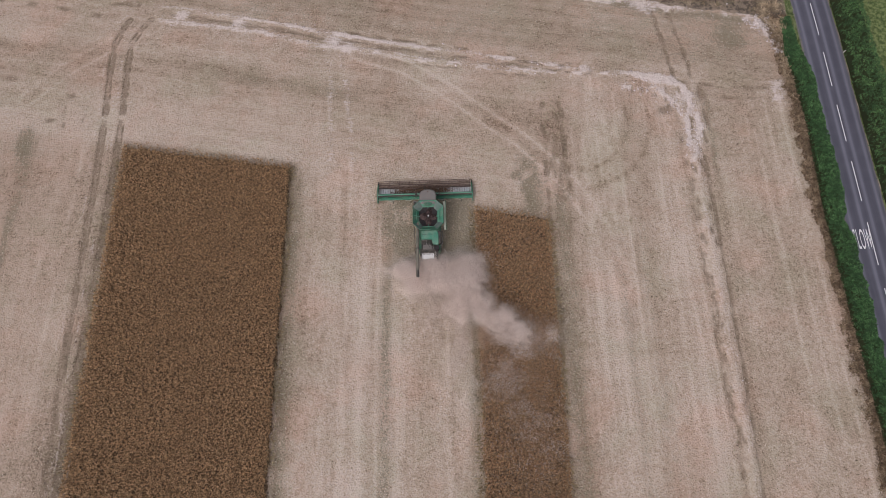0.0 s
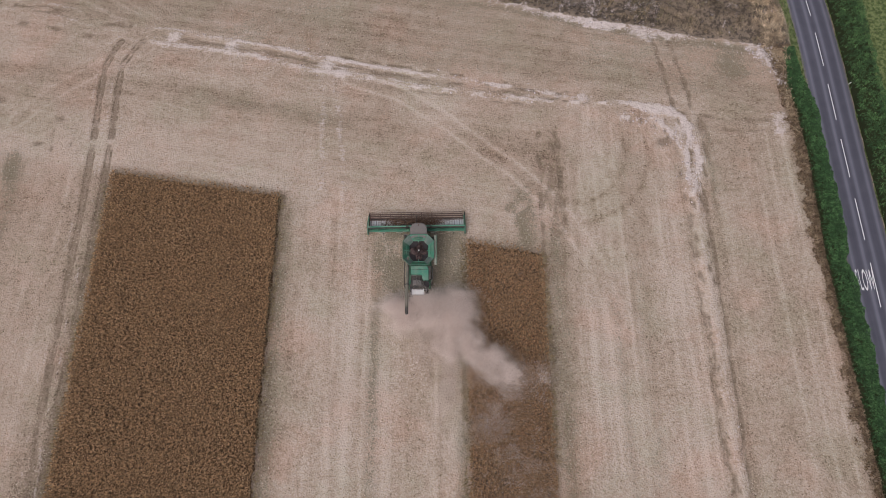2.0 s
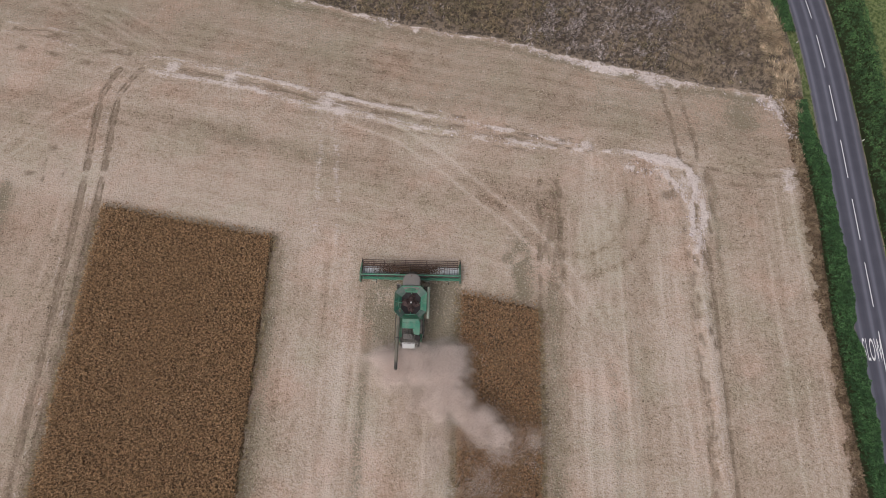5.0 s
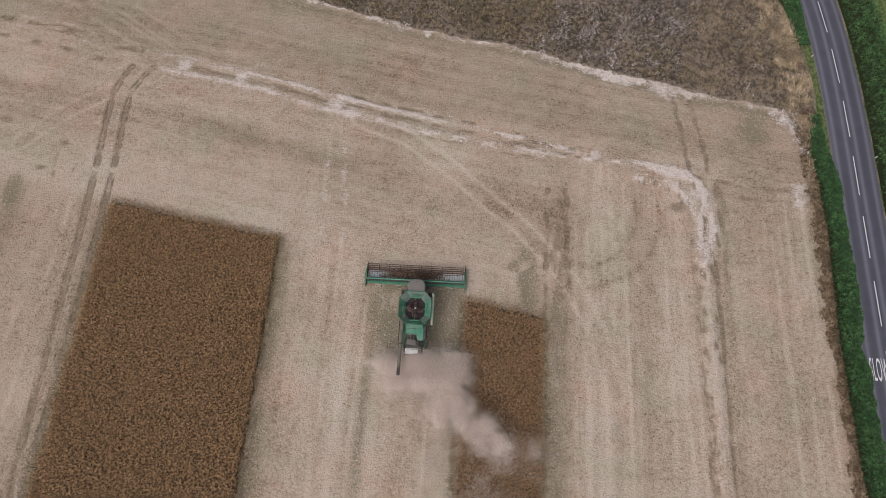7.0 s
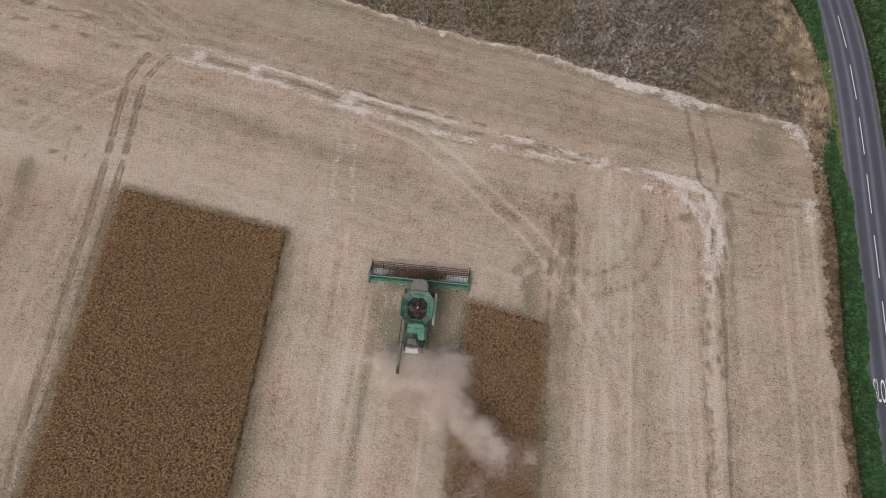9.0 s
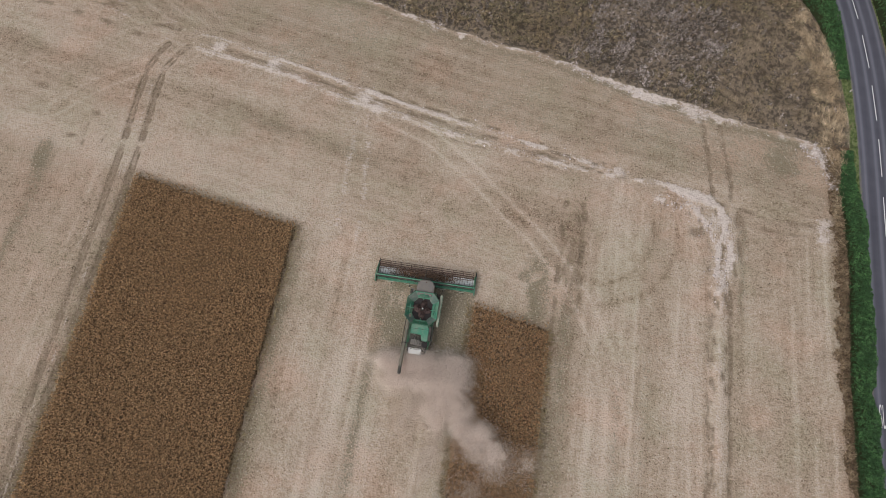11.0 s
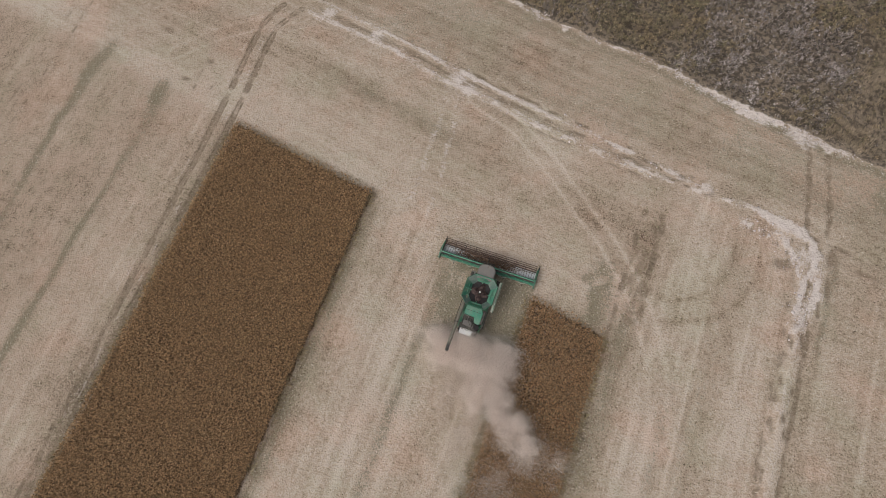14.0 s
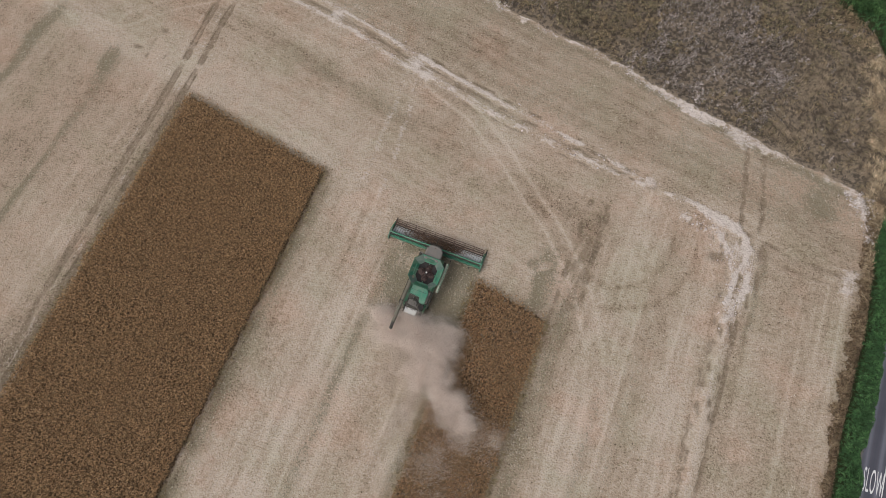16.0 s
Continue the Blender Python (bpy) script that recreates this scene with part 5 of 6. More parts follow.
def build_combine():
    """Local frame: y ahead, origin on the ground under the middle of the grain tank."""
    root = tagged(new("combine_harvester", None), "dusty green combine harvester with wide header, working in the crop", "combine")
    root.matrix_basis = pose(-3.38, 24.62, 0, 0, 0, -4.6)

    # hull
    part("body", prism([(2.4, 0.95), (2.5, 2.3), (2.0, 2.95), (-2.6, 2.95), (-4.2, 2.55), (-4.6, 1.7), (-3.6, 1.1), (-1.0, 0.85)], -1.42, 1.42, 0.06), M_GREEN_DIM, root, "dusty green sheet-metal hull")
    for s in (-1, 1):
        side = part("side_panel", prism([(1.9, 1.25), (1.9, 2.85), (-2.5, 2.85), (-3.9, 2.45), (-3.9, 1.5), (-1.0, 1.25)], 1.43, 1.56, 0.04), M_GREEN, root, m=Matrix.Scale(s, 4, (1, 0, 0)))
        part("latch", box(1.56, 1.60, -0.7, -0.5, 1.8, 1.9, 0.01), M_DARK, side)
        part("vent", box(1.555, 1.585, -3.4, -2.5, 1.9, 2.3, 0.01), M_DARK, side, "dark louvred vent")
        part("marker", box(1.555, 1.59, 0.2, 0.9, 1.35, 1.45, 0.01), M_WHITE, side, "white reflective strip")

    # grain tank with folded-out walls
    low, high = ring8(1.14, 1.30, 3.15), ring8(1.94, 1.98, 3.9)
    tank = part("grain_tank", loft([ring8(1.36, 1.48, 2.86), ring8(1.38, 1.5, 2.97)]), M_GREEN, root, "open grain tank")
    for i in range(8):
        j = (i + 1) % 8
        bm = bmesh.new()
        a, b, c, d = low[i], low[j], high[j], high[i]
        nrm = (b - a).cross(d - a).normalized() * 0.035
        q = [[bm.verts.new(p + o) for p in (a, b, c, d)] for o in (nrm * 0, nrm)]
        bm.faces.new(q[0]), bm.faces.new(q[1][::-1])
        for k in range(4):
            bm.faces.new((q[0][k], q[0][(k + 1) % 4], q[1][(k + 1) % 4], q[1][k]))
        bmesh.ops.recalc_face_normals(bm, faces=bm.faces)
        # straight walls brighter right and front, dimmer at rear: lighting put into the paint
        part("tank_wall", bm, (M_LEAFGREEN, M_CORNER, M_LEAFGREEN, M_CORNER, M_GREEN, M_CORNER, M_GREEN_DIM, M_CORNER)[i], tank)
    rim = bmesh.new()
    for i in range(8):
        rod(high[i], high[(i + 1) % 8], 0.045, 6, rim)
    part("tank_rim", rim, M_GREEN, tank)
    inner = bmesh.new()
    ra, rb = ring8(1.20, 1.32, 3.19, 0.30), ring8(0.5, 0.6, 2.95)
    va, vb = [inner.verts.new(p) for p in ra], [inner.verts.new(p) for p in rb]
    for i in range(8):
        inner.faces.new((va[i], va[(i + 1) % 8], vb[(i + 1) % 8], vb[i]))
    inner.faces.new(vb)
    part("tank_floor", inner, M_TANK, tank, "dark sloping inside")
    # grain thrown into uneven lobes round the filling auger
    grain = bmesh.new()
    bmesh.ops.create_circle(grain, cap_ends=False, segments=28, radius=0.05)
    outer = list(grain.verts)
    for k in range(1, 11):
        ring = []
        for i in range(28):
            t = i / 28 * 2 * math.pi
            lobe = 0.78 + 0.22 * math.cos(4 * t + 0.35 + 0.5 * math.sin(t))
            q = k / 10
            ring.append(grain.verts.new((1.18 * q * lobe * math.cos(t), 1.26 * q * lobe * math.sin(t), 0.30 * (1 - abs(q - 0.55) ** 1.4 * 2.6) * (0.6 + 0.4 * math.cos(4 * t + 0.35)) * (0.75 + 0.5 * rng.random()))))
        for i in range(28):
            grain.faces.new((outer[i], outer[(i + 1) % 28], ring[(i + 1) % 28], ring[i]))
        outer = ring
    bmesh.ops.translate(grain, verts=grain.verts, vec=(0, 0, 3.10))
    part("grain_heap", grain, M_GRAIN, tank, "lobed heap of brown grain")
    for p, q in (((-1.85, 0.0, 3.84), (-1.05, 0.0, 3.30)), ((1.85, 0.0, 3.84), (1.05, 0.0, 3.30)), ((0, 1.88, 3.84), (0, 1.15, 3.30)), ((0, -1.88, 3.84), (0, -1.15, 3.30))):
        part("tank_brace", rod(p, q, 0.055, 6), M_LEAFGREEN, tank)
        mid = (Vector(p) + Vector(q)) / 2 + Vector((0, 0, 0.05))
        arm = Vector((0, 0.62, 0)) if p[0] else Vector((0.62, 0, 0))
        part("tank_brace", rod(mid - arm, mid + arm, 0.045, 6), M_LEAFGREEN, tank)
    part("fill_auger", rod((-0.12, -0.2, 2.95), (0.02, 0.02, 3.42), 0.12, 12), M_DARK, tank, "dark filling auger")
    part("auger_cap", rod((0.01, 0.0, 3.40), (0.06, 0.08, 3.50), 0.10, 10), M_WHITE, tank, "pale worn auger tip")

    # cab
    cab = part("cab", loft([[Vector((x * w, y0 + y * d, z)) for x, y in ((-1, 0), (-1, 0.75), (-0.55, 1), (0.55, 1), (1, 0.75), (1, 0))] for z, w, y0, d in ((1.75, 0.95, 2.0, 1.25), (2.4, 1.0, 1.95, 1.55), (3.5, 0.98, 1.95, 1.45))]), M_GLASS, root, "dark tinted cab glass")
    part("cab_roof", loft([[Vector((x * 1.06 * k, 2.62 + y * 0.98 * k, z)) for x, y in ((-0.8, -1), (0.8, -1), (1, -0.6), (1, 0.35), (0.72, 0.85), (0.35, 1), (-0.35, 1), (-0.72, 0.85), (-1, 0.35), (-1, -0.6))] for z, k in ((3.48, 0.97), (3.58, 1.03), (3.72, 1.0), (3.80, 0.86))]), M_GREY, cab, "dusty grey cab roof")
    part("beacon", rod((0.0, 3.25, 3.78), (0.0, 3.25, 3.95), 0.07, 10), M_RUST, cab, "small roof beacon")
    for x in (-0.95, 0.95):
        part("cab_post", rod((x, 2.0, 1.8), (x * 0.98, 2.0, 3.5), 0.06, 6), M_GREEN, cab)
        part("cab_post", rod((x * 0.62, 3.26, 1.8), (x * 0.58, 3.36, 3.5), 0.045, 6), M_DARK, cab)
        arm = part("mirror", tube([(x, 3.0, 3.4), (x * 1.55, 3.45, 3.35), (x * 1.6, 3.45, 3.0)], 0.025, 6), M_DARK, cab)
        part("mirror_glass", box(x * 1.6 - 0.14, x * 1.6 + 0.14, 3.40, 3.47, 2.55, 3.05, 0.02), M_DARK, arm)
    part("front_box", box(-0.55, 0.55, 1.45, 2.05, 3.1, 3.78, 0.08), M_GREEN, root, "green box between cab and tank")

    # engine deck and rear
    deck = part("engine_hood", loft([[Vector(p) for p in ((-0.95 * k, -2.0, z), (1.05 * k, -2.0, z), (1.28 * k, -2.4, z), (1.28 * k, -3.7, z), (1.1, -3.92, z), (0.52, -3.78, z), (0.36, -3.12, z), (-0.95 * k, -3.08, z))] for z, k in ((2.9, 1.0), (3.35, 1.0), (3.48, 0.94))]), M_HOOD, root, "smooth green engine hood")
    part("hood_seam", box(-0.85, 1.15, -2.52, -2.48, 3.478, 3.492), M_DARK, deck)
    part("side_duct", box(1.2, 1.56, -3.7, -2.0, 2.6, 3.42, 0.1), M_DARK, root, "black side intake duct")
    bay = part("engine_bay", box(-0.95, 1.2, -4.55, -3.05, 2.3, 2.95, 0.05), M_DARK, root, "dark engine bay with pipes")
    part("air_canister", rod((1.0, -4.3, 2.7), (1.0, -4.3, 3.42), 0.32, 18), M_TANK, bay, "round black air canister")
    part("bay_frame", tube([(-0.85, -3.15, 3.1), (-0.3, -3.2, 3.2), (-0.3, -4.4, 3.2), (0.55, -4.4, 3.2), (0.55, -3.95, 3.2)], 0.045, 6), M_GREY, bay)
    part("cooler", box(-0.75, 0.35, -4.35, -3.75, 2.95, 3.12, 0.03), M_GREY, bay, "grey cooler block")
    part("exhaust", tube([(0.85, -3.7, 2.8), (0.85, -4.0, 3.25), (0.95, -4.3, 3.35)], 0.09, 10), M_DARK, bay)
    part("hose", tube([(0.1, -3.3, 3.3), (0.2, -3.8, 3.32), (0.55, -4.1, 3.1)], 0.05, 8), M_DARK, bay)
    part("guard_rail", tube([(-0.85, -3.5, 3.4), (-0.2, -3.7, 3.55), (0.15, -4.25, 3.4)], 0.03, 6), M_DARK, bay)
    part("straw_hood", prism([(-4.1, 2.6), (-4.9, 2.35), (-5.2, 1.4), (-4.9, 0.8), (-4.2, 1.2)], -1.15, 1.15, 0.05), M_DARK, root, "dark dusty straw hood")
    tail = part("tailboard", box(-0.92, 0.62, -5.42, -4.70, 2.34, 2.42, 0.03), M_WHITE, root, "white rear tailboard")
    for x in (-0.62, -0.2, 0.05, 0.4):
        part("tail_lamp", box(x - 0.12, x + 0.12, -4.86, -4.76, 2.42, 2.45, 0.01), M_GREY, tail)
    for x in (-0.6, 0.6):
        disc = bmesh.new()
        bmesh.ops.create_cone(disc, cap_ends=True, segments=20, radius1=0.5, radius2=0.45, depth=0.12, matrix=Matrix.Translation((x, -5.0, 0.75)))
        part("spreader_disc", disc, M_DARK, root, "dark straw spreader disc")

    # unloading auger, folded back along the side
    auger = part("unloading_auger", tube([(-1.32, -0.9, 3.3), (-1.40, -1.6, 3.45), (-1.45, -7.2, 3.5)], 0.20, 14), M_AUGER, root, "long folded unloading auger tube")
    part("spout", tube([(-1.45, -7.1, 3.5), (-1.46, -7.6, 3.42), (-1.47, -7.95, 3.15)], 0.19, 12), M_DARK, auger, "dark rubber spout")
    part("elbow", box(-1.62, -1.1, -1.3, -0.7, 2.6, 3.45, 0.12), M_GREEN_DIM, auger)
    part("cradle", tube([(-1.2, -4.2, 2.6), (-1.45, -4.3, 3.28)], 0.05, 6), M_DARK, auger)
    part("tube_band", rod((-1.449, -4.3, 3.478), (-1.449, -4.42, 3.479), 0.225, 14), M_DARK, auger)

    part("right_rail", tube([(1.70, -1.9, 2.5), (1.72, -2.1, 3.3), (1.72, -3.6, 3.3), (1.5, -4.3, 2.9)], 0.07, 6), M_DARK, root, "black side hand rail")
    part("left_rail", tube([(-1.78, -1.3, 2.4), (-1.78, -1.4, 3.0), (-1.78, -4.5, 3.0), (-1.7, -4.7, 2.3)], 0.05, 6), M_DARK, root, "black side hand rail")
    # right-hand platform, ladder and rails
    deck2 = part("side_platform", box(1.97, 2.30, -1.9, 2.0, 3.30, 3.38, 0.02), M_PALE, root, "pale grey side platform")
    part("side_rail", tube([(2.27, -1.85, 3.38), (2.27, -1.85, 3.9), (2.27, 1.9, 3.9), (2.27, 1.9, 3.38)], 0.03, 6), M_GREEN, deck2)
    part("side_rail", tube([(2.27, -1.85, 3.64), (2.27, 1.9, 3.64)], 0.022, 6), M_GREEN, deck2)
    for z in (0.7, 1.15, 1.6, 2.05):
        part("ladder_step", box(-1.95, -1.60, 2.0, 2.55, z, z + 0.04), M_DARK, deck2)
    part("left_platform", box(-1.95, -1.45, 1.5, 2.7, 2.0, 2.06, 0.02), M_GREY, root)

    for s in (-1, 1):
        wheel(root, s * 1.55, 1.6, 0.98, 0.72)
        wheel(root, s * 1.35, -3.1, 0.68, 0.5)
    part("front_axle", rod((-1.3, 1.6, 0.98), (1.3, 1.6, 0.98), 0.2, 10), M_DARK, root)
    part("rear_axle", rod((-1.2, -3.1, 0.68), (1.2, -3.1, 0.68), 0.12, 10), M_DARK, root)
    part("feeder_house", prism([(2.2, 1.1), (2.2, 1.95), (4.2, 1.15), (4.2, 0.35)], -0.75, 0.75, 0.04), M_DARK, root, "dark sloping feeder house")

    # the header
    H = 6.33
    off = Matrix.Translation((-0.42, 0, 0))
    hd = part("header", prism([(4.0, 0.25), (4.0, 1.32), (4.1, 1.38), (4.2, 1.32), (4.2, 0.35), (4.5, 0.18), (4.4, 0.12)], -H, H, 0.015), M_LEAFGREEN, root, "long green header frame", off)
    # dark colour stands in for the shadow line between the green beams
    part("top_beam", box(-H, H, 3.86, 4.02, 1.10, 1.26, 0.03), M_DARK, hd)
    part("rear_beam", box(-H, H, 3.62, 3.96, 0.45, 0.62, 0.03), M_LEAFGREEN, hd)
    for i in range(14):
        x = -6.0 + i * 0.923
        part("frame_rib", box(x - 0.04, x + 0.04, 3.80, 4.02, 0.45, 1.2, 0.01), M_GREEN, hd)
    for s in (-1, 1):
        end = part("end_shield", prism([(3.3, 0.25), (3.3, 0.95), (4.3, 1.32), (5.1, 0.95), (5.9, 0.35), (6.35, 0.10), (5.6, 0.06)], s * H, s * (H + 0.17), 0.03), M_GREEN, hd)
        part("crop_divider", rod((s * (H + 0.09), 5.9, 0.3), (s * (H + 0.09), 6.6, 0.08), 0.10, 10, None, 0.02), M_DARK, end)
        belt = part("draper_belt", prism([(4.5, 0.36), (4.5, 0.40), (5.45, 0.20), (5.45, 0.16)], s * 0.95, s * (H - 0.06)), M_BELT, hd, "pale grey draper belt")
        for i in range(16):
            x = s * (1.1 + i * 0.33)
            part("belt_slat", prism([(4.52, 0.40), (4.52, 0.425), (5.43, 0.222), (5.43, 0.20)], x - 0.025, x + 0.025), M_GREY, belt)
        part("back_sheet", box(min(s * 0.95, s * H), max(s * 0.95, s * H), 4.2, 4.24, 0.35, 0.85), M_GREEN_DIM, hd)
    for x in (-4.6, -2.2, 2.2, 4.7):
        part("hose", tube([(x - 0.5, 3.55, 0.55), (x, 3.42, 0.6), (x + 0.55, 3.58, 0.62)], 0.045, 6), M_PALE, hd, "pale dusty hydraulic hose")
        part("gauge_wheel_arm", rod((x + 0.2, 3.7, 0.5), (x + 0.25, 3.2, 0.25), 0.05, 6), M_DARK, hd)
    part("centre_belt", prism([(4.3, 0.30), (4.3, 0.34), (5.45, 0.19), (5.45, 0.15)], -0.93, 0.93), M_DARK, hd, "dark centre feed belt")
    part("cutter_bar", box(-H, H, 5.45, 5.60, 0.10, 0.17, 0.01), M_DARK, hd, "long dark cutter bar")
    for i in range(52):
        x = -6.4 + i * 0.25
        part("knife_guard", rod((x * 0.97, 5.58, 0.13), (x * 0.97, 5.76, 0.11), 0.022, 5, None, 0.005), M_DARK, hd)
    drum = rod((-0.9, 4.55, 0.62), (0.9, 4.55, 0.62), 0.2, 14)
    part("feed_drum", drum, M_DARK, hd)
    crop = blades(np.stack([rng.uniform(-1.3, 1.3, 900), rng.uniform(4.3, 5.45, 900), rng.uniform(0.35, 0.7, 900)], 1), rng.uniform(0.2, 0.5, 900), np.full(900, 0.05), rng.uniform(0.6, 1.5, 900))
    stuff("cut_crop", crop, M_CHAFF, "brown cut crop gathered at the intake", "", hd)
    for s in (-1, 1):
        cx = s * (1.9 if s > 0 else 2.3)
        c2 = blades(np.stack([cx + rng.normal(0, 0.9, 520), rng.uniform(4.55, 5.5, 520), rng.uniform(0.3, 0.45, 520)], 1), rng.uniform(0.2, 0.5, 520), np.full(520, 0.05), rng.uniform(0.9, 1.5, 520))
        stuff("cut_crop", c2, M_CHAFF, "", "", hd)
    # reel
    ry, rz, rr = 5.55, 1.15, 0.50
    reel = part("reel", rod((-H + 0.15, ry, rz), (H - 0.15, ry, rz), 0.075, 12), M_RUST, root, "brown steel pick-up reel", off)
    for b in range(6):
        t = b / 6 * 2 * math.pi + 0.3
        y, z = ry + rr * math.cos(t), rz + rr * math.sin(t)
        bar = part("reel_bat", rod((-H + 0.2, y, z), (H - 0.2, y, z), 0.04, 8), M_RUST, reel)
        tines = bmesh.new()
        for i in range(48):
            x = -6.05 + i * 0.2574
            rod((x, y, z), (x, y - 0.06, z - 0.24), 0.007, 3, tines)
        tagged(part("tines", tines, M_DARK, bar), kind="stuff")
    for i in range(10):
        x = -6.1 + i * 12.2 / 9
        bm = bmesh.new()
        for b in range(6):
            t = b / 6 * 2 * math.pi + 0.3
            rod((x, ry, rz), (x, ry + rr * math.cos(t), rz + rr * math.sin(t)), 0.028, 6, bm)
        part("reel_spider", bm, M_RUST, reel)
    for x in (-H + 0.05, 0.0, H - 0.05):
        part("reel_arm", tube([(x, 4.1, 1.38), (x, 4.9, 1.58), (x, 5.55, 1.22)], 0.06, 8), M_GREEN_DIM if x else M_DARK, reel)
        part("lift_ram", rod((x, 4.05, 0.95), (x, 5.0, 1.5), 0.03, 8), M_GREY, reel)
    return root


build_combine()


# ---- the car on the road ----
M_CARPAINT = paint("white_car_paint", rgb(0.80, 0.80, 0.82), 0.25, 0, 0.12, rgb(0.5, 0.48, 0.45), 2.0, 0.5)
M_CARGLASS, cgn, cgl, cgb = shader("dark_car_glass", 0.06, 0.0, 0.6)
cgb.inputs["Base Color"].default_value = rgb(0.012, 0.014, 0.017)
M_TRIM = paint("black_trim", rgb(0.02, 0.02, 0.021), 0.6, 0, 0.2)
M_REDLAMP = paint("red_lens", rgb(0.35, 0.02, 0.02), 0.2, 0, 0.1)
M_ALLOY = paint("alloy_wheel", rgb(0.45, 0.45, 0.46), 0.35, 0.8, 0.2)


def build_car(m):
    root = tagged(new("car", None), "white family car with dark glass roof panel driving on the asphalt", "car")
    root.matrix_basis = m

    def ring(y, w, z0, z1, r):
        return [Vector(p) for p in ((-w + r, y, z0), (w - r, y, z0), (w, y, z0 + r), (w, y, z1 - r), (w - r, y, z1), (-w + r, y, z1), (-w, y, z1 - r), (-w, y, z0 + r))]
    body = part("body", loft([ring(-2.15, 0.74, 0.42, 0.92, 0.12), ring(-2.05, 0.84, 0.30, 1.02, 0.12), ring(-1.3, 0.90, 0.24, 1.02, 0.1), ring(0.6, 0.90, 0.24, 0.99, 0.1), ring(1.3, 0.88, 0.26, 0.93, 0.12), ring(1.95, 0.80, 0.32, 0.80, 0.12), ring(2.15, 0.64, 0.40, 0.68, 0.1)]), M_CARPAINT, root, "white painted body")

    def cabin(z, w, y0, y1):
        return [Vector(p) for p in ((-w, y0, z), (w, y0, z), (w * 1.0, (y0 + y1) / 2, z), (w * 0.93, y1, z), (-w * 0.93, y1, z), (-w, (y0 + y1) / 2, z))]
    part("cabin_glass", loft([cabin(0.96, 0.82, -2.0, 1.15), cabin(1.40, 0.66, -1.72, 0.38)]), M_CARGLASS, root, "dark windows all round")
    roof = part("roof", loft([cabin(1.385, 0.70, -1.82, 0.42), cabin(1.46, 0.66, -1.72, 0.32), cabin(1.49, 0.5, -1.4, 0.1)]), M_CARPAINT, root, "white roof")
    part("roof_window", box(-0.38, 0.38, -0.45, 0.12, 1.482, 1.50, 0.01), M_CARGLASS, roof, "dark glass roof panel")
    for s in (-1, 1):
        part("roof_rail", tube([(s * 0.62, -1.6, 1.5), (s * 0.63, 0.1, 1.5)], 0.02, 6), M_TRIM, roof)
        for y0, z0, y1, z1 in ((0.38, 1.40, 1.15, 0.97), (-0.75, 1.40, -0.8, 0.97), (-1.72, 1.40, -2.0, 0.97)):
            part("pillar", rod((s * 0.68, y0, z0), (s * 0.83, y1, z1), 0.045, 6), M_CARPAINT, root)
        part("mirror", box(s * 0.98 - 0.09, s * 0.98 + 0.09, 0.72, 0.86, 0.95, 1.08, 0.03), M_CARPAINT, root)
        part("headlight", box(s * 0.62 - 0.15, s * 0.62 + 0.15, 1.88, 2.08, 0.62, 0.75, 0.03), M_ALLOY, root)
        part("tail_light", box(s * 0.68 - 0.13, s * 0.68 + 0.13, -2.16, -2.04, 0.78, 0.98, 0.02), M_REDLAMP, root)
        part("sill", box(s * 0.88 - 0.04, s * 0.88 + 0.04, -1.0, 1.0, 0.22, 0.34, 0.02), M_TRIM, root)
        for y in (-1.3, 1.32):
            w = bmesh.new()
            bmesh.ops.create_cone(w, cap_ends=True, segments=24, radius1=0.33, radius2=0.33, depth=0.22, matrix=Matrix.Rotation(radians(90), 4, "Y"))
            bmesh.ops.bevel(w, geom=[e for e in w.edges if len(e.link_faces) == 2 and any(len(f.verts) > 8 for f in e.link_faces)], offset=0.04, segments=2, affect="EDGES")
            tyre = part("wheel", w, M_TYRE, root, "black tyre", Matrix.Translation((s * 0.82, y, 0.33)))
            rim = bmesh.new()
            bmesh.ops.create_cone(rim, cap_ends=True, segments=20, radius1=0.21, radius2=0.19, depth=0.05, matrix=Matrix.Translation((s * 0.1, 0, 0)) @ Matrix.Rotation(radians(90 * s), 4, "Y"))
            part("rim", rim, M_ALLOY, tyre)
    part("rear_bumper", box(-0.8, 0.8, -2.24, -2.0, 0.34, 0.60, 0.05), M_CARPAINT, body)
    part("front_grille", box(-0.45, 0.45, 2.02, 2.17, 0.42, 0.58, 0.03), M_TRIM, body)
    part("number_plate", box(-0.26, 0.26, -2.262, -2.24, 0.62, 0.73), M_RIM, body, "plain plate")
    return root


# it has driven on round the bend
cx, ca = road_frame(112.0)
build_car(pose(cx - 1.5 * math.cos(ca), 112.0 + 1.5 * math.sin(ca), 0.03, 0, 0, -math.degrees(ca)))


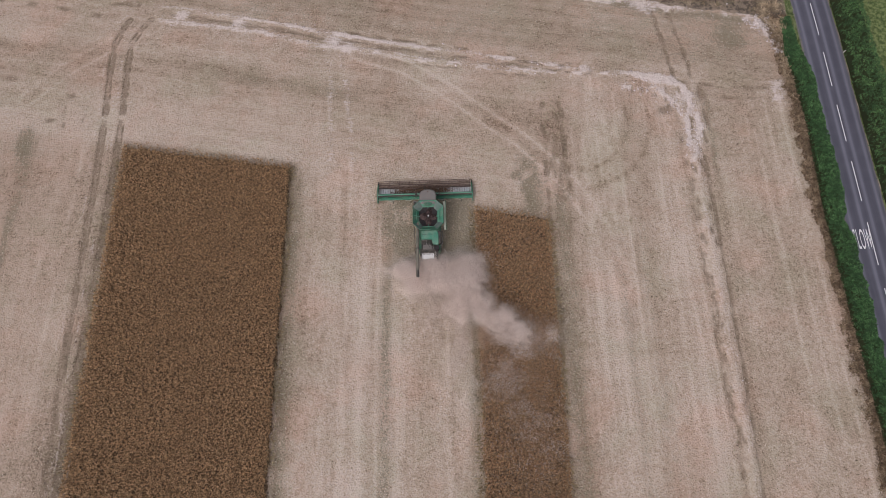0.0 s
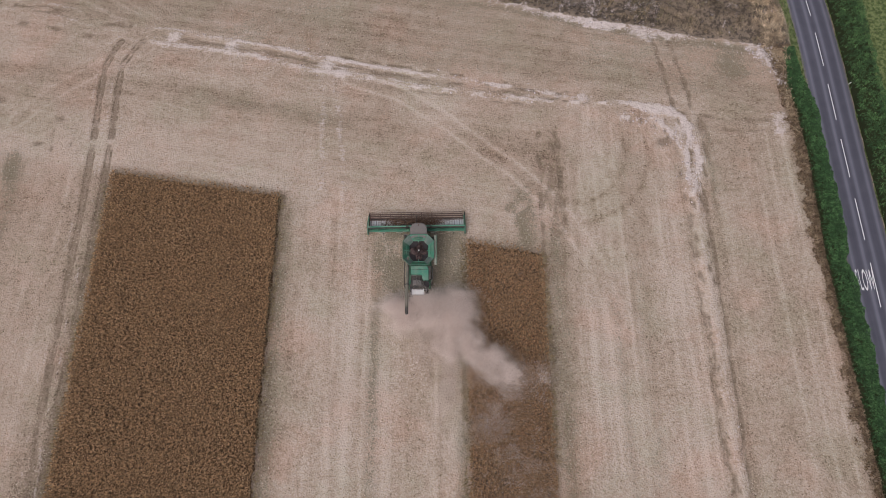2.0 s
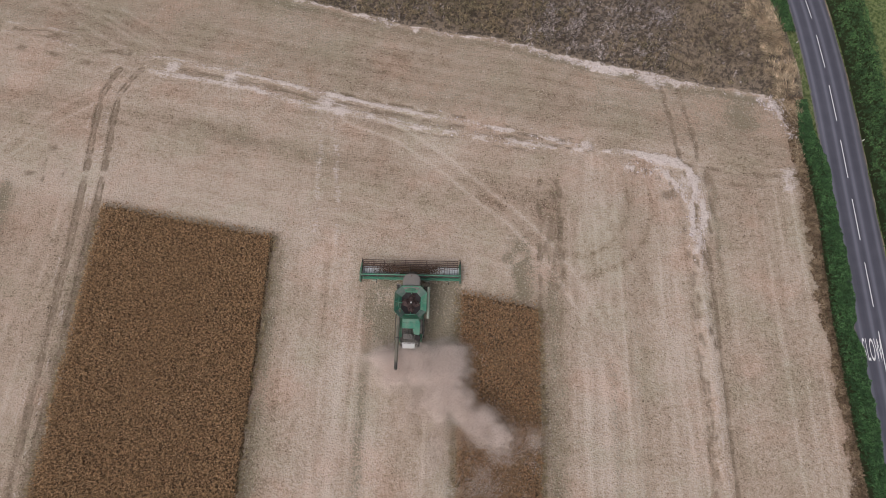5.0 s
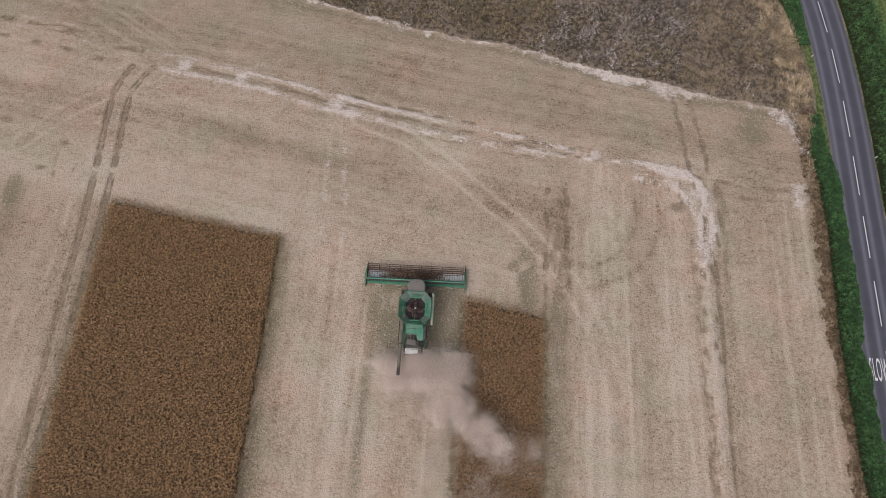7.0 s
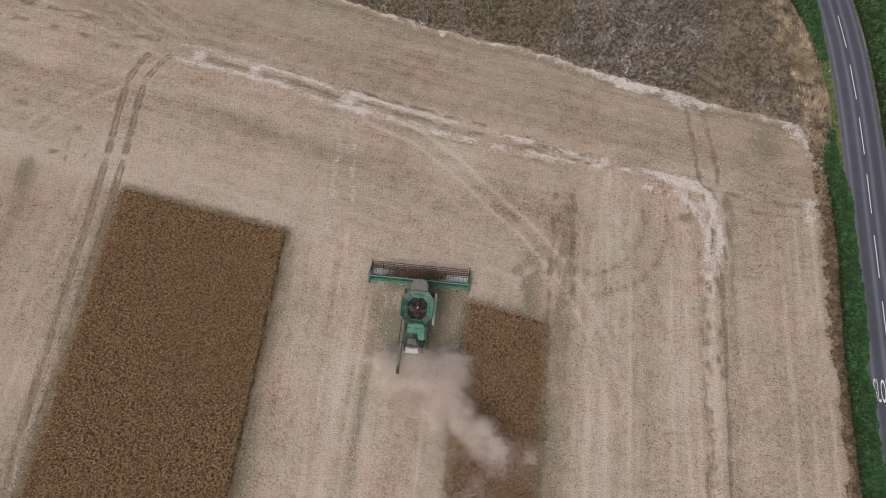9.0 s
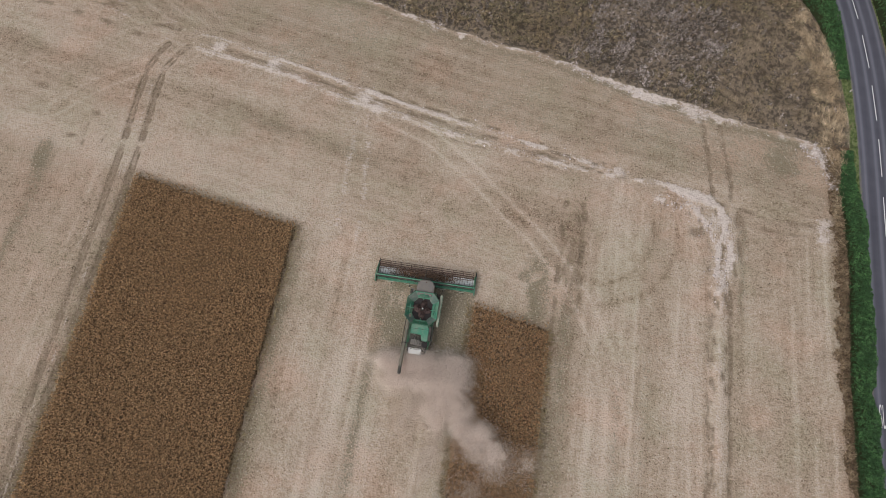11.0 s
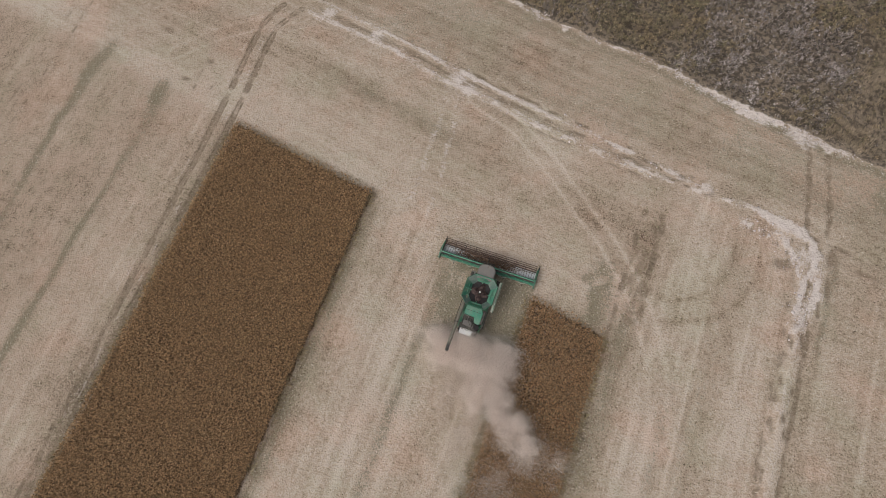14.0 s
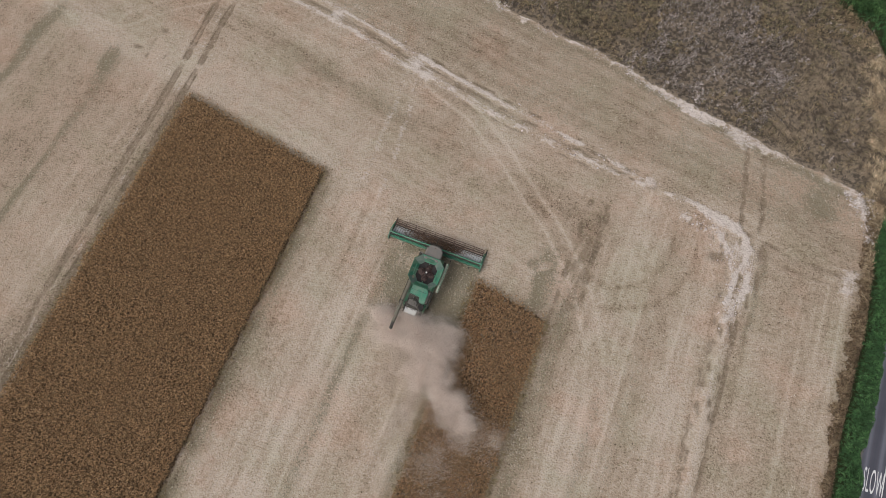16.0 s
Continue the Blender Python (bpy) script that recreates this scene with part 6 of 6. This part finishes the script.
# ---- dust and chaff blown out behind the combine ----
def dust_cloud():
    puffs = [  # place, radii, share
        (-3.3, 18.2, 1.6, 4.2, 1.3, 1.0, 3.6), (-7.0, 18.4, 1.2, 1.8, 0.9, 0.7, 0.8), (0.9, 17.6, 1.7, 1.9, 1.7, 1.0, 2.6), (-1.3, 16.2, 2.0, 3.0, 1.9, 1.2, 2.6), (-5.0, 16.0, 1.4, 2.6, 1.8, 0.9, 1.1), (0.5, 14.3, 2.2, 1.8, 1.9, 1.1, 2.0),
        (1.7, 12.4, 2.4, 1.6, 1.8, 1.0, 1.7), (3.5, 10.6, 2.6, 1.9, 1.5, 1.0, 1.8), (5.6, 9.0, 2.6, 2.2, 1.5, 1.0, 1.1), (-0.8, 11.3, 1.8, 1.4, 2.8, 0.9, 0.7), (-3.2, 13.0, 1.2, 2.8, 3.2, 0.8, 1.0),
        (8.6, 7.4, 2.4, 3.6, 2.2, 1.0, 0.5), (3.6, 4.5, 1.8, 4.2, 5.0, 1.0, 0.55), (-1.6, 6.0, 1.0, 2.0, 6.0, 0.7, 0.4), (6.5, -3.0, 1.8, 4.6, 6.0, 1.0, 0.45)]
    total = 690000
    weight = np.array([p[6] for p in puffs])
    sets = []
    for p, k in zip(puffs, (weight / weight.sum() * total).astype(int)):
        d = rng.normal(0, 1, (int(k * 1.9), 3)) * 0.55
        c = d * np.array(p[3:6]) + np.array(p[0:3])
        dens = smooth(0.40, 0.62, fbm(c[:, 0] / 1.6 + c[:, 2] * 0.3, c[:, 1] / 1.6, 4))
        sets.append(c[rng.random(len(c)) < 0.22 + 0.62 * dens])
    c = np.concatenate(sets)
    c[:, 2] = np.abs(c[:, 2] - 0.15) + 0.15
    n = len(c)
    a, b = rng.normal(0, 1, (n, 3)), rng.normal(0, 1, (n, 3))
    s = rng.uniform(0.017, 0.034, (n, 1)) * (1 + 0.3 * smooth(13.5, 17.5, c[:, 1:2]))
    a = a / np.linalg.norm(a, axis=1)[:, None] * s
    b = b / np.linalg.norm(b, axis=1)[:, None] * s
    verts = np.stack([c + a, c - a * 0.5 + b, c - a * 0.5 - b], 1).reshape(-1, 3)
    me = mesh_from("dust_cloud", verts, np.arange(n * 3).reshape(-1, 3), 3, M_DUST)
    return tagged(new("dust_cloud", me), "pale cloud of dust and chaff drifting behind the combine", "dust", kind="stuff")


dust_cloud()
